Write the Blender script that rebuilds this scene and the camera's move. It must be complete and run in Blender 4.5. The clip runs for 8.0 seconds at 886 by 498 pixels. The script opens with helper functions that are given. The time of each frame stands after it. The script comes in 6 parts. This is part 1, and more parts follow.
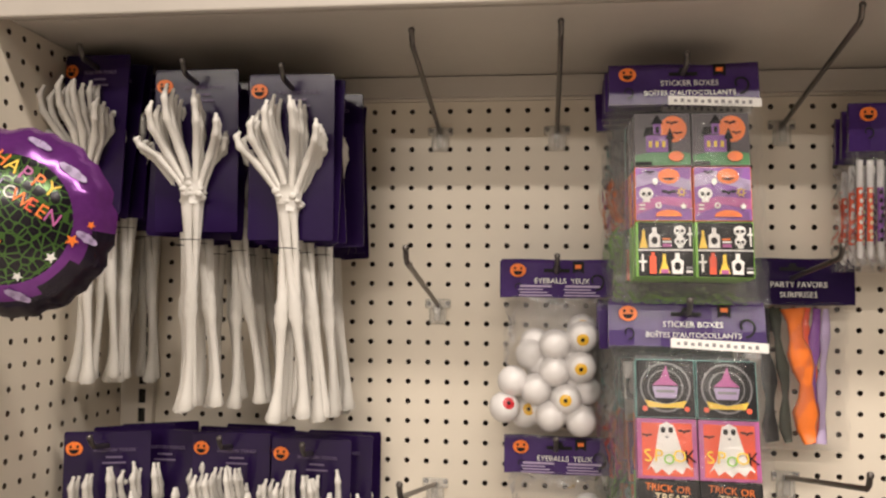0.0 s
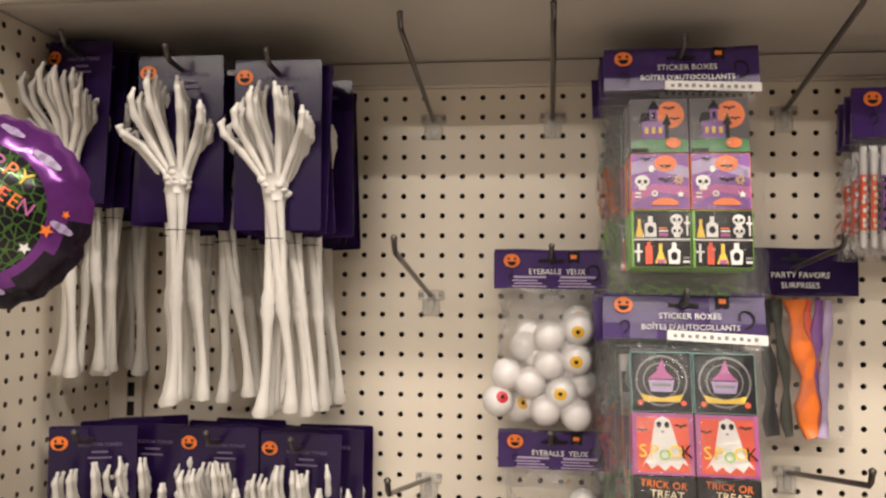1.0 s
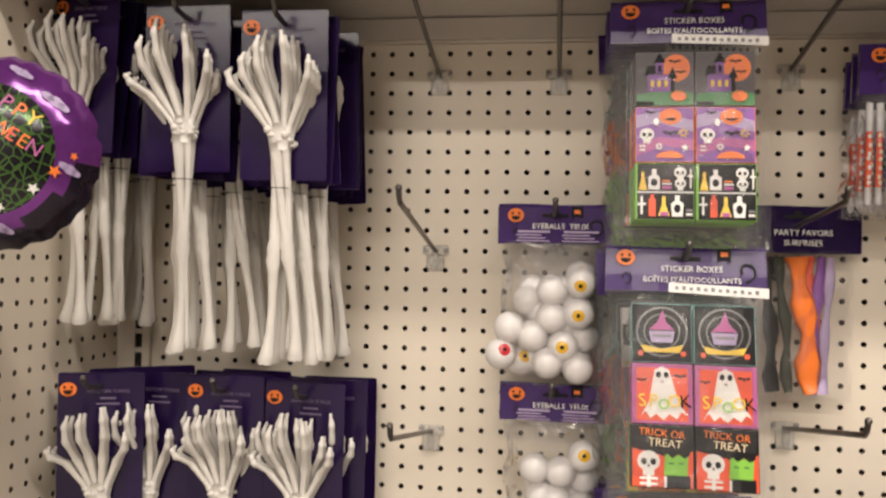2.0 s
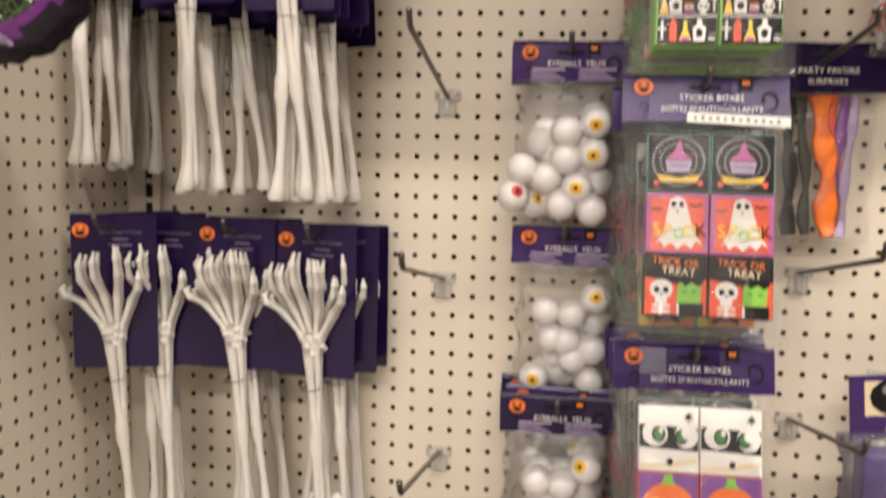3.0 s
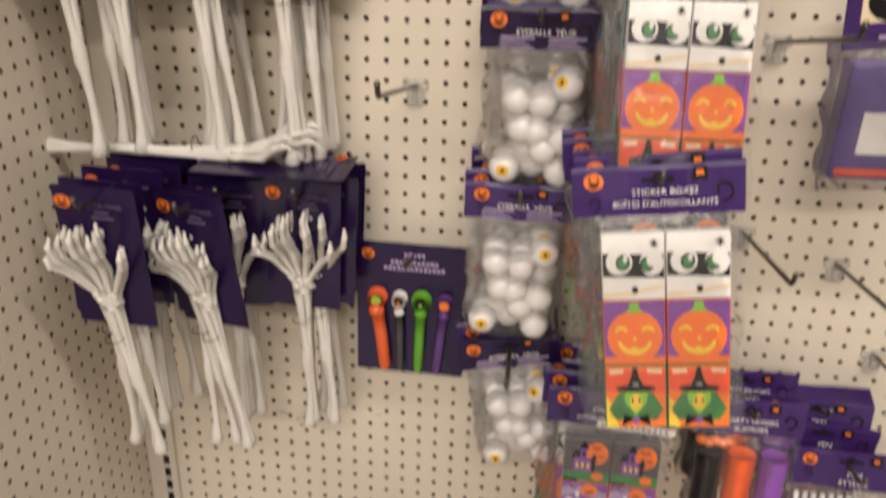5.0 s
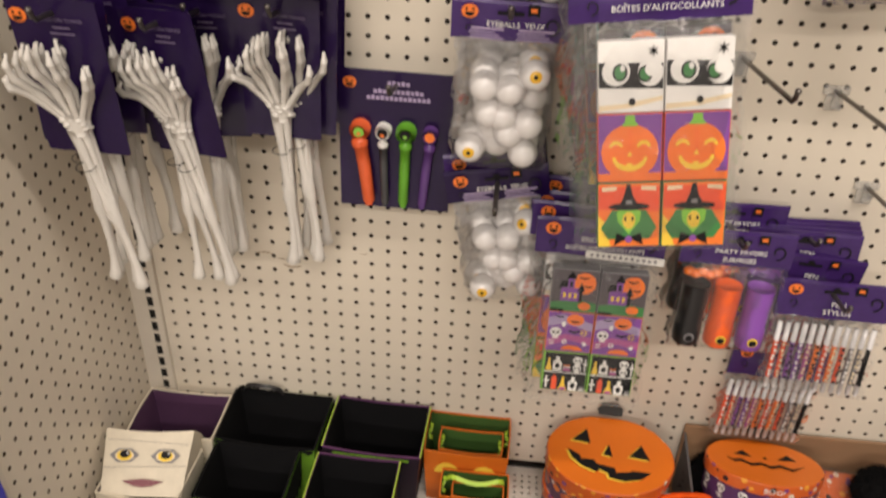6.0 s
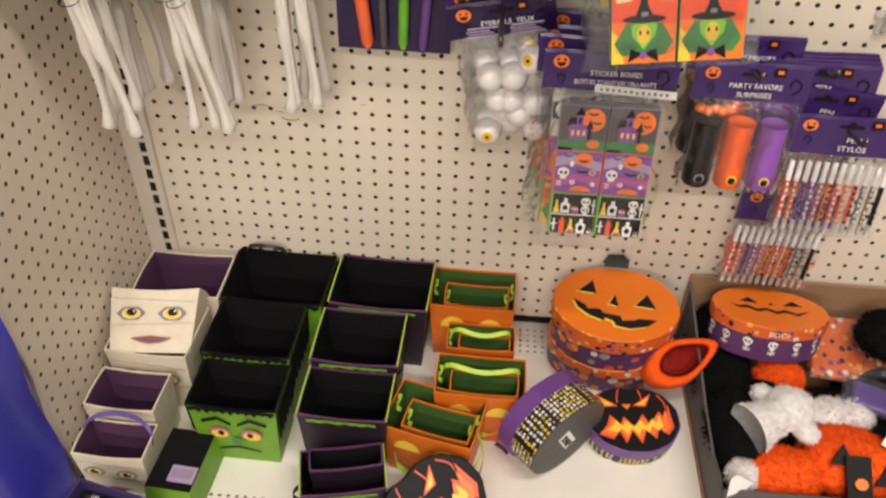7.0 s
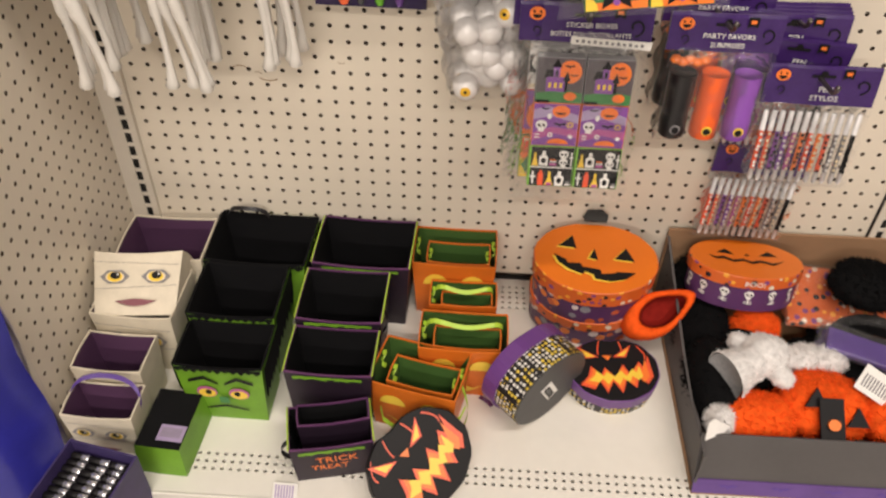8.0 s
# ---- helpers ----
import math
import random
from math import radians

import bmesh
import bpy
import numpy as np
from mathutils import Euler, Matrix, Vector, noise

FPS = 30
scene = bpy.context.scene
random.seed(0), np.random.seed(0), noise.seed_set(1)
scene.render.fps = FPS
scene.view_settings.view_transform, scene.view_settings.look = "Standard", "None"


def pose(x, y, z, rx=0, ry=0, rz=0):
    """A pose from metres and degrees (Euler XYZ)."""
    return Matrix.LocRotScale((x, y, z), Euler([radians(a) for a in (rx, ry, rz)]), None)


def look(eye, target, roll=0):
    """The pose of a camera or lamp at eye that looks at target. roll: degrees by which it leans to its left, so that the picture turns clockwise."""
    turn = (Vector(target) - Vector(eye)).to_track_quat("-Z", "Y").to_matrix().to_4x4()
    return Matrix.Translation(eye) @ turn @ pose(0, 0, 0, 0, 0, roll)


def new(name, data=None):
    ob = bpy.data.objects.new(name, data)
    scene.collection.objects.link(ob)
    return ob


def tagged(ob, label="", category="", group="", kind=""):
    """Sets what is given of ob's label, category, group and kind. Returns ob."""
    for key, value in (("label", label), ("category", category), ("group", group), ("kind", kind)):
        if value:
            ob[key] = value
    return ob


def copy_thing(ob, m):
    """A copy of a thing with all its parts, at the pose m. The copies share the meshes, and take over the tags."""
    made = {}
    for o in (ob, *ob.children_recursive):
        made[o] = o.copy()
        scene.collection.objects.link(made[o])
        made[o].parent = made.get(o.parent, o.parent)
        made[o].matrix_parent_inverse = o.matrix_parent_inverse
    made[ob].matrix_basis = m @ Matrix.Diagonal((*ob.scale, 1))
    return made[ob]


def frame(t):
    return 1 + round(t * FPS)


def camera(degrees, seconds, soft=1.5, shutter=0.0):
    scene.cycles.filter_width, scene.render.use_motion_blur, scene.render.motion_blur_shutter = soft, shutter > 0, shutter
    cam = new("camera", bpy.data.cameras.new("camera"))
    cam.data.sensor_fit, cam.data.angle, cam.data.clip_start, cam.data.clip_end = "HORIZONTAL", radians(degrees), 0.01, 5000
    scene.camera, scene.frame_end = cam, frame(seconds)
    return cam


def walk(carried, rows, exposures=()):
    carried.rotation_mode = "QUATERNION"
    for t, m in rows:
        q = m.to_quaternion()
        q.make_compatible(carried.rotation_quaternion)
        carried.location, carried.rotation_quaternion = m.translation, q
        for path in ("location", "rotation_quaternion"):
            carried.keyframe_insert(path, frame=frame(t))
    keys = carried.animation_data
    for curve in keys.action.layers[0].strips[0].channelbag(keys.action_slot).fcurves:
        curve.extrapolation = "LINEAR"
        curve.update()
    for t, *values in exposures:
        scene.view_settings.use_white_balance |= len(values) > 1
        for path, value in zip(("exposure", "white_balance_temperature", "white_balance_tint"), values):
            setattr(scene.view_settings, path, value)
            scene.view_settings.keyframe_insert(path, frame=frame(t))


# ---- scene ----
cam = camera(57.0, 8.0, soft=2.3, shutter=0.5)
METRES, EYE, TILT, LEAN, TURN = 8.0, 1.5, 0.0, 0.0, 0.0
PATH = [
    (0, (0.202, -1.06, 1.605), (-0.047, 0.921, 1.722), 0.8),
    (0.5, (0.209, -1.048, 1.607), (-0.047, 0.932, 1.722), 0.6),
    (1, (0.215, -1.035, 1.605), (-0.048, 0.946, 1.701), 0.7),
    (2.3, (0.221, -1.041, 1.575), (-0.06, 0.939, 1.563), 1.4),
    (2.5, (0.222, -1.038, 1.569), (-0.065, 0.94, 1.516), 1.2),
    (3, (0.22, -1.029, 1.509), (-0.082, 0.937, 1.305), 1.4),
    (3.5, (0.225, -1.025, 1.477), (-0.072, 0.92, 1.121), 1.0),
    (4, (0.227, -1.023, 1.449), (-0.053, 0.9, 0.977), 1.0),
    (4.5, (0.224, -1.02, 1.409), (-0.034, 0.867, 0.798), 1.4),
    (5, (0.213, -1.024, 1.37), (0.021, 0.791, 0.553), 1.8),
    (5.2, (0.219, -1.017, 1.349), (0.038, 0.758, 0.446), 1.6),
    (6.3, (0.205, -1.021, 1.284), (0.095, 0.607, 0.128), 2.48),
    (6.5, (0.203, -1.024, 1.26), (0.099, 0.565, 0.05), 2.28),
    (7, (0.205, -1.036, 1.243), (0.104, 0.479, -0.058), 1.5),
    (7.5, (0.207, -1.045, 1.243), (0.123, 0.442, -0.092), 1.29),
    (8, (0.209, -1.06, 1.235), (0.154, 0.412, -0.117), 1.44),
]
walk(cam, [(t, look(eye, target, roll)) for t, eye, target, roll in PATH], [(0, -0.08), (4.0, -0.1), (5.0, -0.17), (6.5, -0.12), (7.0, 0.04), (8.0, 0.0)])

# ---- world and lamps ----
world = bpy.data.worlds.new("store_air")
scene.world = world
world.use_nodes = True
world.node_tree.nodes["Background"].inputs[0].default_value = (1.0, 0.90, 0.84, 1)
world.node_tree.nodes["Background"].inputs[1].default_value = 0.006
scene.view_settings.exposure = 0.0


def strip_lamp(x, y, z, sx, sy, watts):
    lamp = bpy.data.lights.new("ceiling_tube_light", "AREA")
    lamp.shape, lamp.size, lamp.size_y, lamp.energy = "RECTANGLE", sx, sy, watts
    lamp.color = (1.0, 0.89, 0.79)
    ob = new("ceiling_tube_light", lamp)
    ob.matrix_world = pose(x, y, z)
    return ob


strip_lamp(1.0, -1.4, 3.28, 2.4, 0.16, 66)
strip_lamp(0.3, -3.4, 3.28, 2.4, 0.16, 100)
strip_lamp(-1.2, -6.2, 3.28, 3.0, 0.16, 320)

# ---- materials ----
MATS = {}


def mat(name, rgb, rough=0.5, metal=0.0, vary=0.08, scale=40.0, bump=0.0, bump_scale=300.0, coat=0.0, spec=0.5):
    """A painted, printed or moulded surface: colour varied at two scales, fine relief."""
    if name in MATS:
        return MATS[name]
    m = bpy.data.materials.new(name)
    m.use_nodes = True
    nt = m.node_tree
    b = nt.nodes["Principled BSDF"]
    b.inputs["Roughness"].default_value = rough
    b.inputs["Metallic"].default_value = metal
    b.inputs["Coat Weight"].default_value = coat
    b.inputs["Coat Roughness"].default_value = 0.15
    b.inputs["Specular IOR Level"].default_value = spec
    tc = nt.nodes.new("ShaderNodeTexCoord")
    info = nt.nodes.new("ShaderNodeObjectInfo")
    add = nt.nodes.new("ShaderNodeVectorMath")
    nt.links.new(tc.outputs["Object"], add.inputs[0])
    nt.links.new(info.outputs["Random"], add.inputs[1])
    n1 = nt.nodes.new("ShaderNodeTexNoise")
    n1.inputs["Scale"].default_value, n1.inputs["Detail"].default_value = scale, 5
    n2 = nt.nodes.new("ShaderNodeTexNoise")
    n2.inputs["Scale"].default_value, n2.inputs["Detail"].default_value = scale * 9, 3
    mixn = nt.nodes.new("ShaderNodeMath")
    mixn.operation = "MULTIPLY_ADD"
    mixn.inputs[1].default_value = 0.35
    for n in (n1, n2):
        nt.links.new(add.outputs[0], n.inputs["Vector"])
    nt.links.new(n2.outputs["Fac"], mixn.inputs[0])
    nt.links.new(n1.outputs["Fac"], mixn.inputs[2])
    ramp = nt.nodes.new("ShaderNodeMapRange")
    ramp.inputs["From Min"].default_value, ramp.inputs["From Max"].default_value = 0.35, 1.0
    ramp.inputs["To Min"].default_value, ramp.inputs["To Max"].default_value = 1 - vary, 1 + vary
    nt.links.new(mixn.outputs[0], ramp.inputs["Value"])
    mul = nt.nodes.new("ShaderNodeVectorMath")
    mul.operation = "SCALE"
    mul.inputs[0].default_value = rgb
    nt.links.new(ramp.outputs[0], mul.inputs["Scale"])
    nt.links.new(mul.outputs[0], b.inputs["Base Color"])
    if bump:
        n3 = nt.nodes.new("ShaderNodeTexNoise")
        n3.inputs["Scale"].default_value, n3.inputs["Detail"].default_value = bump_scale, 4
        nt.links.new(add.outputs[0], n3.inputs["Vector"])
        bp = nt.nodes.new("ShaderNodeBump")
        bp.inputs["Strength"].default_value, bp.inputs["Distance"].default_value = bump, 0.002
        nt.links.new(n3.outputs["Fac"], bp.inputs["Height"])
        nt.links.new(bp.outputs[0], b.inputs["Normal"])
    MATS[name] = m
    return m


def clear_film(name, gloss_rough=0.1, bump=0.32, tint=(1, 1, 1), milk=0.03):
    """Thin clear wrapping: see-through, with wrinkled gloss by the angle of view."""
    m = bpy.data.materials.new(name)
    m.use_nodes = True
    nt = m.node_tree
    nt.nodes.remove(nt.nodes["Principled BSDF"])
    out = nt.nodes["Material Output"]
    tr = nt.nodes.new("ShaderNodeBsdfTransparent")
    tr.inputs[0].default_value = (*tint, 1)
    gl = nt.nodes.new("ShaderNodeBsdfGlossy")
    gl.inputs["Roughness"].default_value = gloss_rough
    fr = nt.nodes.new("ShaderNodeFresnel")
    fr.inputs[0].default_value = 1.5
    tc = nt.nodes.new("ShaderNodeTexCoord")
    info = nt.nodes.new("ShaderNodeObjectInfo")
    add = nt.nodes.new("ShaderNodeVectorMath")
    nt.links.new(tc.outputs["Object"], add.inputs[0])
    nt.links.new(info.outputs["Random"], add.inputs[1])
    no = nt.nodes.new("ShaderNodeTexNoise")
    no.inputs["Scale"].default_value, no.inputs["Detail"].default_value, no.inputs["Distortion"].default_value = 38, 3, 1.2
    nt.links.new(add.outputs[0], no.inputs["Vector"])
    bp = nt.nodes.new("ShaderNodeBump")
    bp.inputs["Strength"].default_value, bp.inputs["Distance"].default_value = bump, 0.02
    nt.links.new(no.outputs["Fac"], bp.inputs["Height"])
    for n in (gl, fr):
        nt.links.new(bp.outputs[0], n.inputs["Normal"])
    boost = nt.nodes.new("ShaderNodeMath")
    boost.operation = "MULTIPLY_ADD"
    boost.inputs[1].default_value, boost.inputs[2].default_value = 0.7, 0.0
    boost.use_clamp = True
    nt.links.new(fr.outputs[0], boost.inputs[0])
    mx = nt.nodes.new("ShaderNodeMixShader")
    nt.links.new(boost.outputs[0], mx.inputs[0])
    haze = nt.nodes.new("ShaderNodeMixShader")
    haze.inputs[0].default_value = milk
    white = nt.nodes.new("ShaderNodeBsdfDiffuse")
    white.inputs[0].default_value = (0.85, 0.84, 0.82, 1)
    nt.links.new(tr.outputs[0], haze.inputs[1])
    nt.links.new(white.outputs[0], haze.inputs[2])
    nt.links.new(haze.outputs[0], mx.inputs[1])
    nt.links.new(gl.outputs[0], mx.inputs[2])
    nt.links.new(mx.outputs[0], out.inputs[0])
    MATS[name] = m
    return m


BOARD = mat("cream_pegboard", (0.74, 0.67, 0.56), 0.42, vary=0.05, scale=5, bump=0.08, bump_scale=160)
METAL = mat("cream_enamel_steel", (0.70, 0.64, 0.55), 0.35, vary=0.05, scale=8, bump=0.05)
DECK = mat("white_enamel_deck", (0.80, 0.77, 0.70), 0.3, vary=0.06, scale=6, bump=0.05)
SHELFPAINT = mat("grey_beige_shelf_paint", (0.50, 0.46, 0.41), 0.4, vary=0.07, scale=6, bump=0.05)
HARDBOARD = mat("brown_hardboard_back", (0.075, 0.05, 0.03), 0.8, vary=0.1)
# near black, painted for the shade in gaps and hollow posts
GAP_SHADE = mat("gap_shade", (0.02, 0.018, 0.016), 0.8)
WIRE = mat("dull_steel_wire", (0.16, 0.145, 0.135), 0.38, metal=0.85, vary=0.15, scale=60)
CLIP = clear_film("clear_plastic_clip", 0.15, 0.2, (0.98, 0.98, 0.97), 0.22)
FILM = clear_film("clear_bag_film")
BONE = mat("bone_plastic", (0.70, 0.675, 0.63), 0.42, vary=0.06, scale=30, bump=0.15, bump_scale=220)
CARD = mat("purple_glossy_card", (0.016, 0.006, 0.045), 0.2, vary=0.2, scale=14, bump=0.25, bump_scale=14, spec=0.3)
HEAD = mat("violet_header_card", (0.048, 0.019, 0.122), 0.25, vary=0.25, scale=22, bump=0.2, bump_scale=16, spec=0.4)
CARDEDGE = mat("dark_card_back", (0.03, 0.02, 0.05), 0.5)
ORANGE = mat("orange_print", (0.86, 0.20, 0.03), 0.4)
BLACK = mat("black_print", (0.009, 0.008, 0.009), 0.5, spec=0.2)
WHITE = mat("white_print", (0.82, 0.80, 0.77), 0.45)
GREY = mat("grey_print", (0.22, 0.21, 0.22), 0.45)
LILAC = mat("lilac_print", (0.42, 0.33, 0.52), 0.45)
DIM = mat("dull_lilac_print", (0.15, 0.11, 0.20), 0.5)
PURPLE = mat("purple_print", (0.23, 0.07, 0.34), 0.4)
GREEN = mat("green_print", (0.24, 0.55, 0.06), 0.4)
DGREEN = mat("dark_green_print", (0.05, 0.22, 0.06), 0.4)
YELLOW = mat("yellow_print", (0.85, 0.58, 0.06), 0.4)
CREAM = mat("cream_print", (0.80, 0.66, 0.44), 0.45)
RED = mat("red_orange_print", (0.80, 0.10, 0.035), 0.4)
PINK = mat("magenta_print", (0.45, 0.10, 0.30), 0.4)
TEAL = mat("teal_print", (0.20, 0.42, 0.40), 0.4)
DUSK = mat("dusk_grey_print", (0.09, 0.075, 0.085), 0.45)
LIPS = mat("dull_rose_print", (0.22, 0.07, 0.09), 0.5)
ART = [BLACK, WHITE, ORANGE, PURPLE, GREEN, YELLOW, GREY, CREAM, RED, PINK, LILAC, DGREEN, TEAL, DUSK, LIPS]
ARTKEY = {k: i for i, k in enumerate("k w o p g y a c r m l d t n b".split())}


# ---- building helpers ----
def part(name, bm, material, parent=None, label="", smooth=False):
    """Links a bmesh as one mesh object, under a thing or a part when one is given."""
    me = bpy.data.meshes.new(name)
    bm.to_mesh(me)
    bm.free()
    for m in material if isinstance(material, (list, tuple)) else [material]:
        me.materials.append(m)
    if smooth:
        me.polygons.foreach_set("use_smooth", [True] * len(me.polygons))
    ob = new(name, me)
    if parent:
        ob.parent = parent
    if label:
        ob["label"] = label
    return ob


def shared(name, me, parent, m=None):
    ob = new(name, me)
    ob.parent = parent
    if m is not None:
        ob.matrix_local = m
    return ob


def thing(name, label, category, m=None, group=""):
    ob = new(name)
    ob.empty_display_size = 0.02
    if m is not None:
        ob.matrix_basis = m
    return tagged(ob, label, category, group)


def box(bm, x0, x1, y0, y1, z0, z1, m=None, mi=0, bevel=0.0):
    vs = [bm.verts.new(Vector((x, y, z)) if m is None else m @ Vector((x, y, z))) for x in (x0, x1) for y in (y0, y1) for z in (z0, z1)]
    fs = []
    for f in ((0, 1, 3, 2), (4, 6, 7, 5), (0, 4, 5, 1), (2, 3, 7, 6), (0, 2, 6, 4), (1, 5, 7, 3)):
        face = bm.faces.new([vs[i] for i in f])
        face.material_index = mi
        fs.append(face)
    if bevel:
        edges = list({e for f in fs for e in f.edges})
        bmesh.ops.bevel(bm, geom=edges, offset=bevel, segments=2, affect="EDGES", profile=0.5)
    return vs


def tube(bm, pts, radii, seg=8, mi=0, caps=True, squash=1.0):
    """A tapered round bar through points."""
    pts = [Vector(p) for p in pts]
    rings = []
    for i, p in enumerate(pts):
        d = (pts[min(i + 1, len(pts) - 1)] - pts[max(i - 1, 0)]).normalized()
        ref = Vector((0, 1, 0)) if abs(d.y) < 0.9 else Vector((1, 0, 0))
        u = d.cross(ref).normalized()
        v = d.cross(u)
        r = radii[i] if isinstance(radii, (list, tuple)) else radii
        rings.append([bm.verts.new(p + (u * math.cos(a) + v * math.sin(a) * squash) * r) for a in (2 * math.pi * k / seg for k in range(seg))])
    for a, b in zip(rings, rings[1:]):
        for k in range(seg):
            f = bm.faces.new((a[k], a[(k + 1) % seg], b[(k + 1) % seg], b[k]))
            f.material_index = mi
    if caps:
        for r in (rings[0], rings[-1][::-1]):
            f = bm.faces.new(r)
            f.material_index = mi
    return rings


def blob(bm, c, rx, ry, rz, u=8, v=6, mi=0):
    m = Matrix.Translation(c) @ Matrix.Diagonal((rx, ry, rz, 1))
    for f in {f for vert in bmesh.ops.create_uvsphere(bm, u_segments=u, v_segments=v, radius=1, matrix=m)["verts"] for f in vert.link_faces}:
        f.material_index = mi


def plate(bm, pts, y, t=0.0003, mi=0, m=None):
    """A thin flat shape facing -y, from 2D points (x, z)."""
    front = [Vector((x, y - t, z)) for x, z in pts]
    back = [Vector((x, y, z)) for x, z in pts]
    if m is not None:
        front, back = [m @ p for p in front], [m @ p for p in back]
    a, b = [bm.verts.new(p) for p in front], [bm.verts.new(p) for p in back]
    faces = [bm.faces.new(a)]
    n = len(pts)
    faces += [bm.faces.new((a[i], b[i], b[(i + 1) % n], a[(i + 1) % n])) for i in range(n)]
    for f in faces:
        f.material_index = mi


def oval(cx, cz, rx, rz, n=12, a0=0.0, a1=360.0):
    full = a1 - a0 >= 360
    return [(cx + rx * math.cos(radians(a0 + (a1 - a0) * k / (n if full else n - 1))), cz + rz * math.sin(radians(a0 + (a1 - a0) * k / (n if full else n - 1)))) for k in range(n)]


def rect(x0, z0, x1, z1):
    return [(x0, z0), (x1, z0), (x1, z1), (x0, z1)]


def draw(bm, shapes, x, z, w, h, y, step=0.00025, m=None):
    """Printed shapes, in unit coordinates, laid one over another on a face."""
    for i, (k, pts) in enumerate(shapes):
        plate(bm, [(x + px * w, z + pz * h) for px, pz in pts], y - i * step, step, ARTKEY[k], m)


TEXTS = {}


def words(text, size):
    """Mesh of a line of writing, centred, lying in the x-z plane and facing -y."""
    key = (text, size)
    if key not in TEXTS:
        cu = bpy.data.curves.new("writing", "FONT")
        cu.body, cu.size, cu.align_x, cu.align_y, cu.resolution_u, cu.extrude = text, size, "CENTER", "CENTER", 2, 0.0002
        ob = bpy.data.objects.new("writing", cu)
        scene.collection.objects.link(ob)
        me = bpy.data.meshes.new_from_object(ob.evaluated_get(bpy.context.evaluated_depsgraph_get()))
        bpy.data.objects.remove(ob)
        me.transform(Matrix.Rotation(radians(90), 4, "X"))
        TEXTS[key] = me
    return TEXTS[key]


def write(text, size, material, parent, m, name="writing"):
    me = words(text, size).copy()
    me.materials.clear()
    me.materials.append(material)
    return shared(name, me, parent, m)


# ---- the bay: pegboard, post, shelf, deck, room ----
P = 0.0254
ZT = 1.85


def holes(cols, rows, px, pz, r, to_world, depth, n=8):
    """A board of cells, each with a round hole through it."""
    verts, faces = [], []
    sq = [(0.5, 0), (0.5, 0.5), (0, 0.5), (-0.5, 0.5), (-0.5, 0), (-0.5, -0.5), (0, -0.5), (0.5, -0.5)]
    for u in cols:
        for v in rows:
            b = len(verts)
            verts += [to_world(u + a * px, v + c * pz, 0) for a, c in sq]
            ring = [(u + r * math.cos(math.pi * k / 4), v + r * math.sin(math.pi * k / 4)) for k in range(8)]
            verts += [to_world(a, c, 0) for a, c in ring]
            verts += [to_world(a, c, depth) for a, c in ring]
            for k in range(8):
                j = (k + 1) % 8
                faces.append((b + k, b + j, b + 8 + j, b + 8 + k))
                faces.append((b + 8 + k, b + 8 + j, b + 16 + j, b + 16 + k))
    return verts, faces


def board(name, verts, faces, material, label, extra=None):
    me = bpy.data.meshes.new(name)
    me.from_pydata(verts, [], faces)
    for m in material if isinstance(material, (list, tuple)) else [material]:
        me.materials.append(m)
    if isinstance(material, (list, tuple)):
        me.polygons.foreach_set("material_index", [k % 2 for k in range(len(faces))])
    me.update()
    return tagged(new(name, me), label, "wall", kind="structure")


v, f = holes([P * c for c in range(-13, 35)], [ZT - P * r for r in range(65)], P, P, 0.0036, lambda a, b, d: (a, d, b), 0.006)
board("wall_back", v, f, [BOARD, HARDBOARD], "cream pegboard back panel with rows of round holes")
SCUFF = mat("brown_scuff", (0.36, 0.25, 0.14), 0.6, vary=0.2)
for x, z, r, a0, a1 in ((-0.140, 0.606, 0.012, 20, 160), (-0.098, 0.594, 0.016, 200, 330), (-0.116, 0.598, 0.008, 10, 120), (0.013, 0.624, 0.006, 200, 340)):
    bm = bmesh.new()
    pts = oval(x, z, r, r * 0.5, 9, a0, a1) + oval(x, z, r * 0.86, r * 0.36, 9, a0, a1)[::-1]
    plate(bm, pts, -0.0001, 0.0002)
    tagged(part("scuff", bm, SCUFF), "faint brown scuff on the pegboard", "stain", kind="structure")
SX = -0.366
v, f = holes([-0.0165 - P * k for k in range(15)], [ZT + 0.005 - P * r for r in range(-1, 66)], P, P, 0.0036, lambda a, b, d: (SX - d, a, b), 0.006)
board("wall_side", v, f, [BOARD, HARDBOARD], "cream pegboard side panel closing the shelving bay")

bm = bmesh.new()
box(bm, SX - 0.052, SX - 0.04, -0.385, 0.03, 0.16, 1.884, mi=1)
box(bm, SX - 0.04, SX - 0.0062, -0.385, -0.379, 0.16, 1.884)
box(bm, SX - 0.052, SX + 0.002, -0.402, -0.3852, 0.16, 1.884, bevel=0.003)
tagged(part("trim_side", bm, [METAL, HARDBOARD]), "cream steel edge of the side panel", "trim", kind="structure")
bm = bmesh.new()
box(bm, -0.4, 0.95, 0.03, 0.05, 0.0, 1.95)
tagged(part("wall_behind", bm, HARDBOARD), "plain back of the shelving behind the pegboard", "wall", kind="structure")
bm = bmesh.new()
box(bm, -0.343, 0.876, -0.004, 0.004, 1.8635, 1.872, bevel=0.001)
box(bm, -0.343, 0.876, 0.001, 0.02, 1.872, 1.9)
tagged(part("trim_top", bm, METAL), "cream steel rail along the top of the pegboard", "trim", kind="structure")
# added strip, its colour stands for the shade in the open gap
bm = bmesh.new()
box(bm, -0.343, 0.876, -0.001, 0.006, 0.1965, 0.2005)
tagged(part("trim_bottom", bm, GAP_SHADE), "dark strip standing for the shaded gap under the pegboard", "trim", kind="structure")


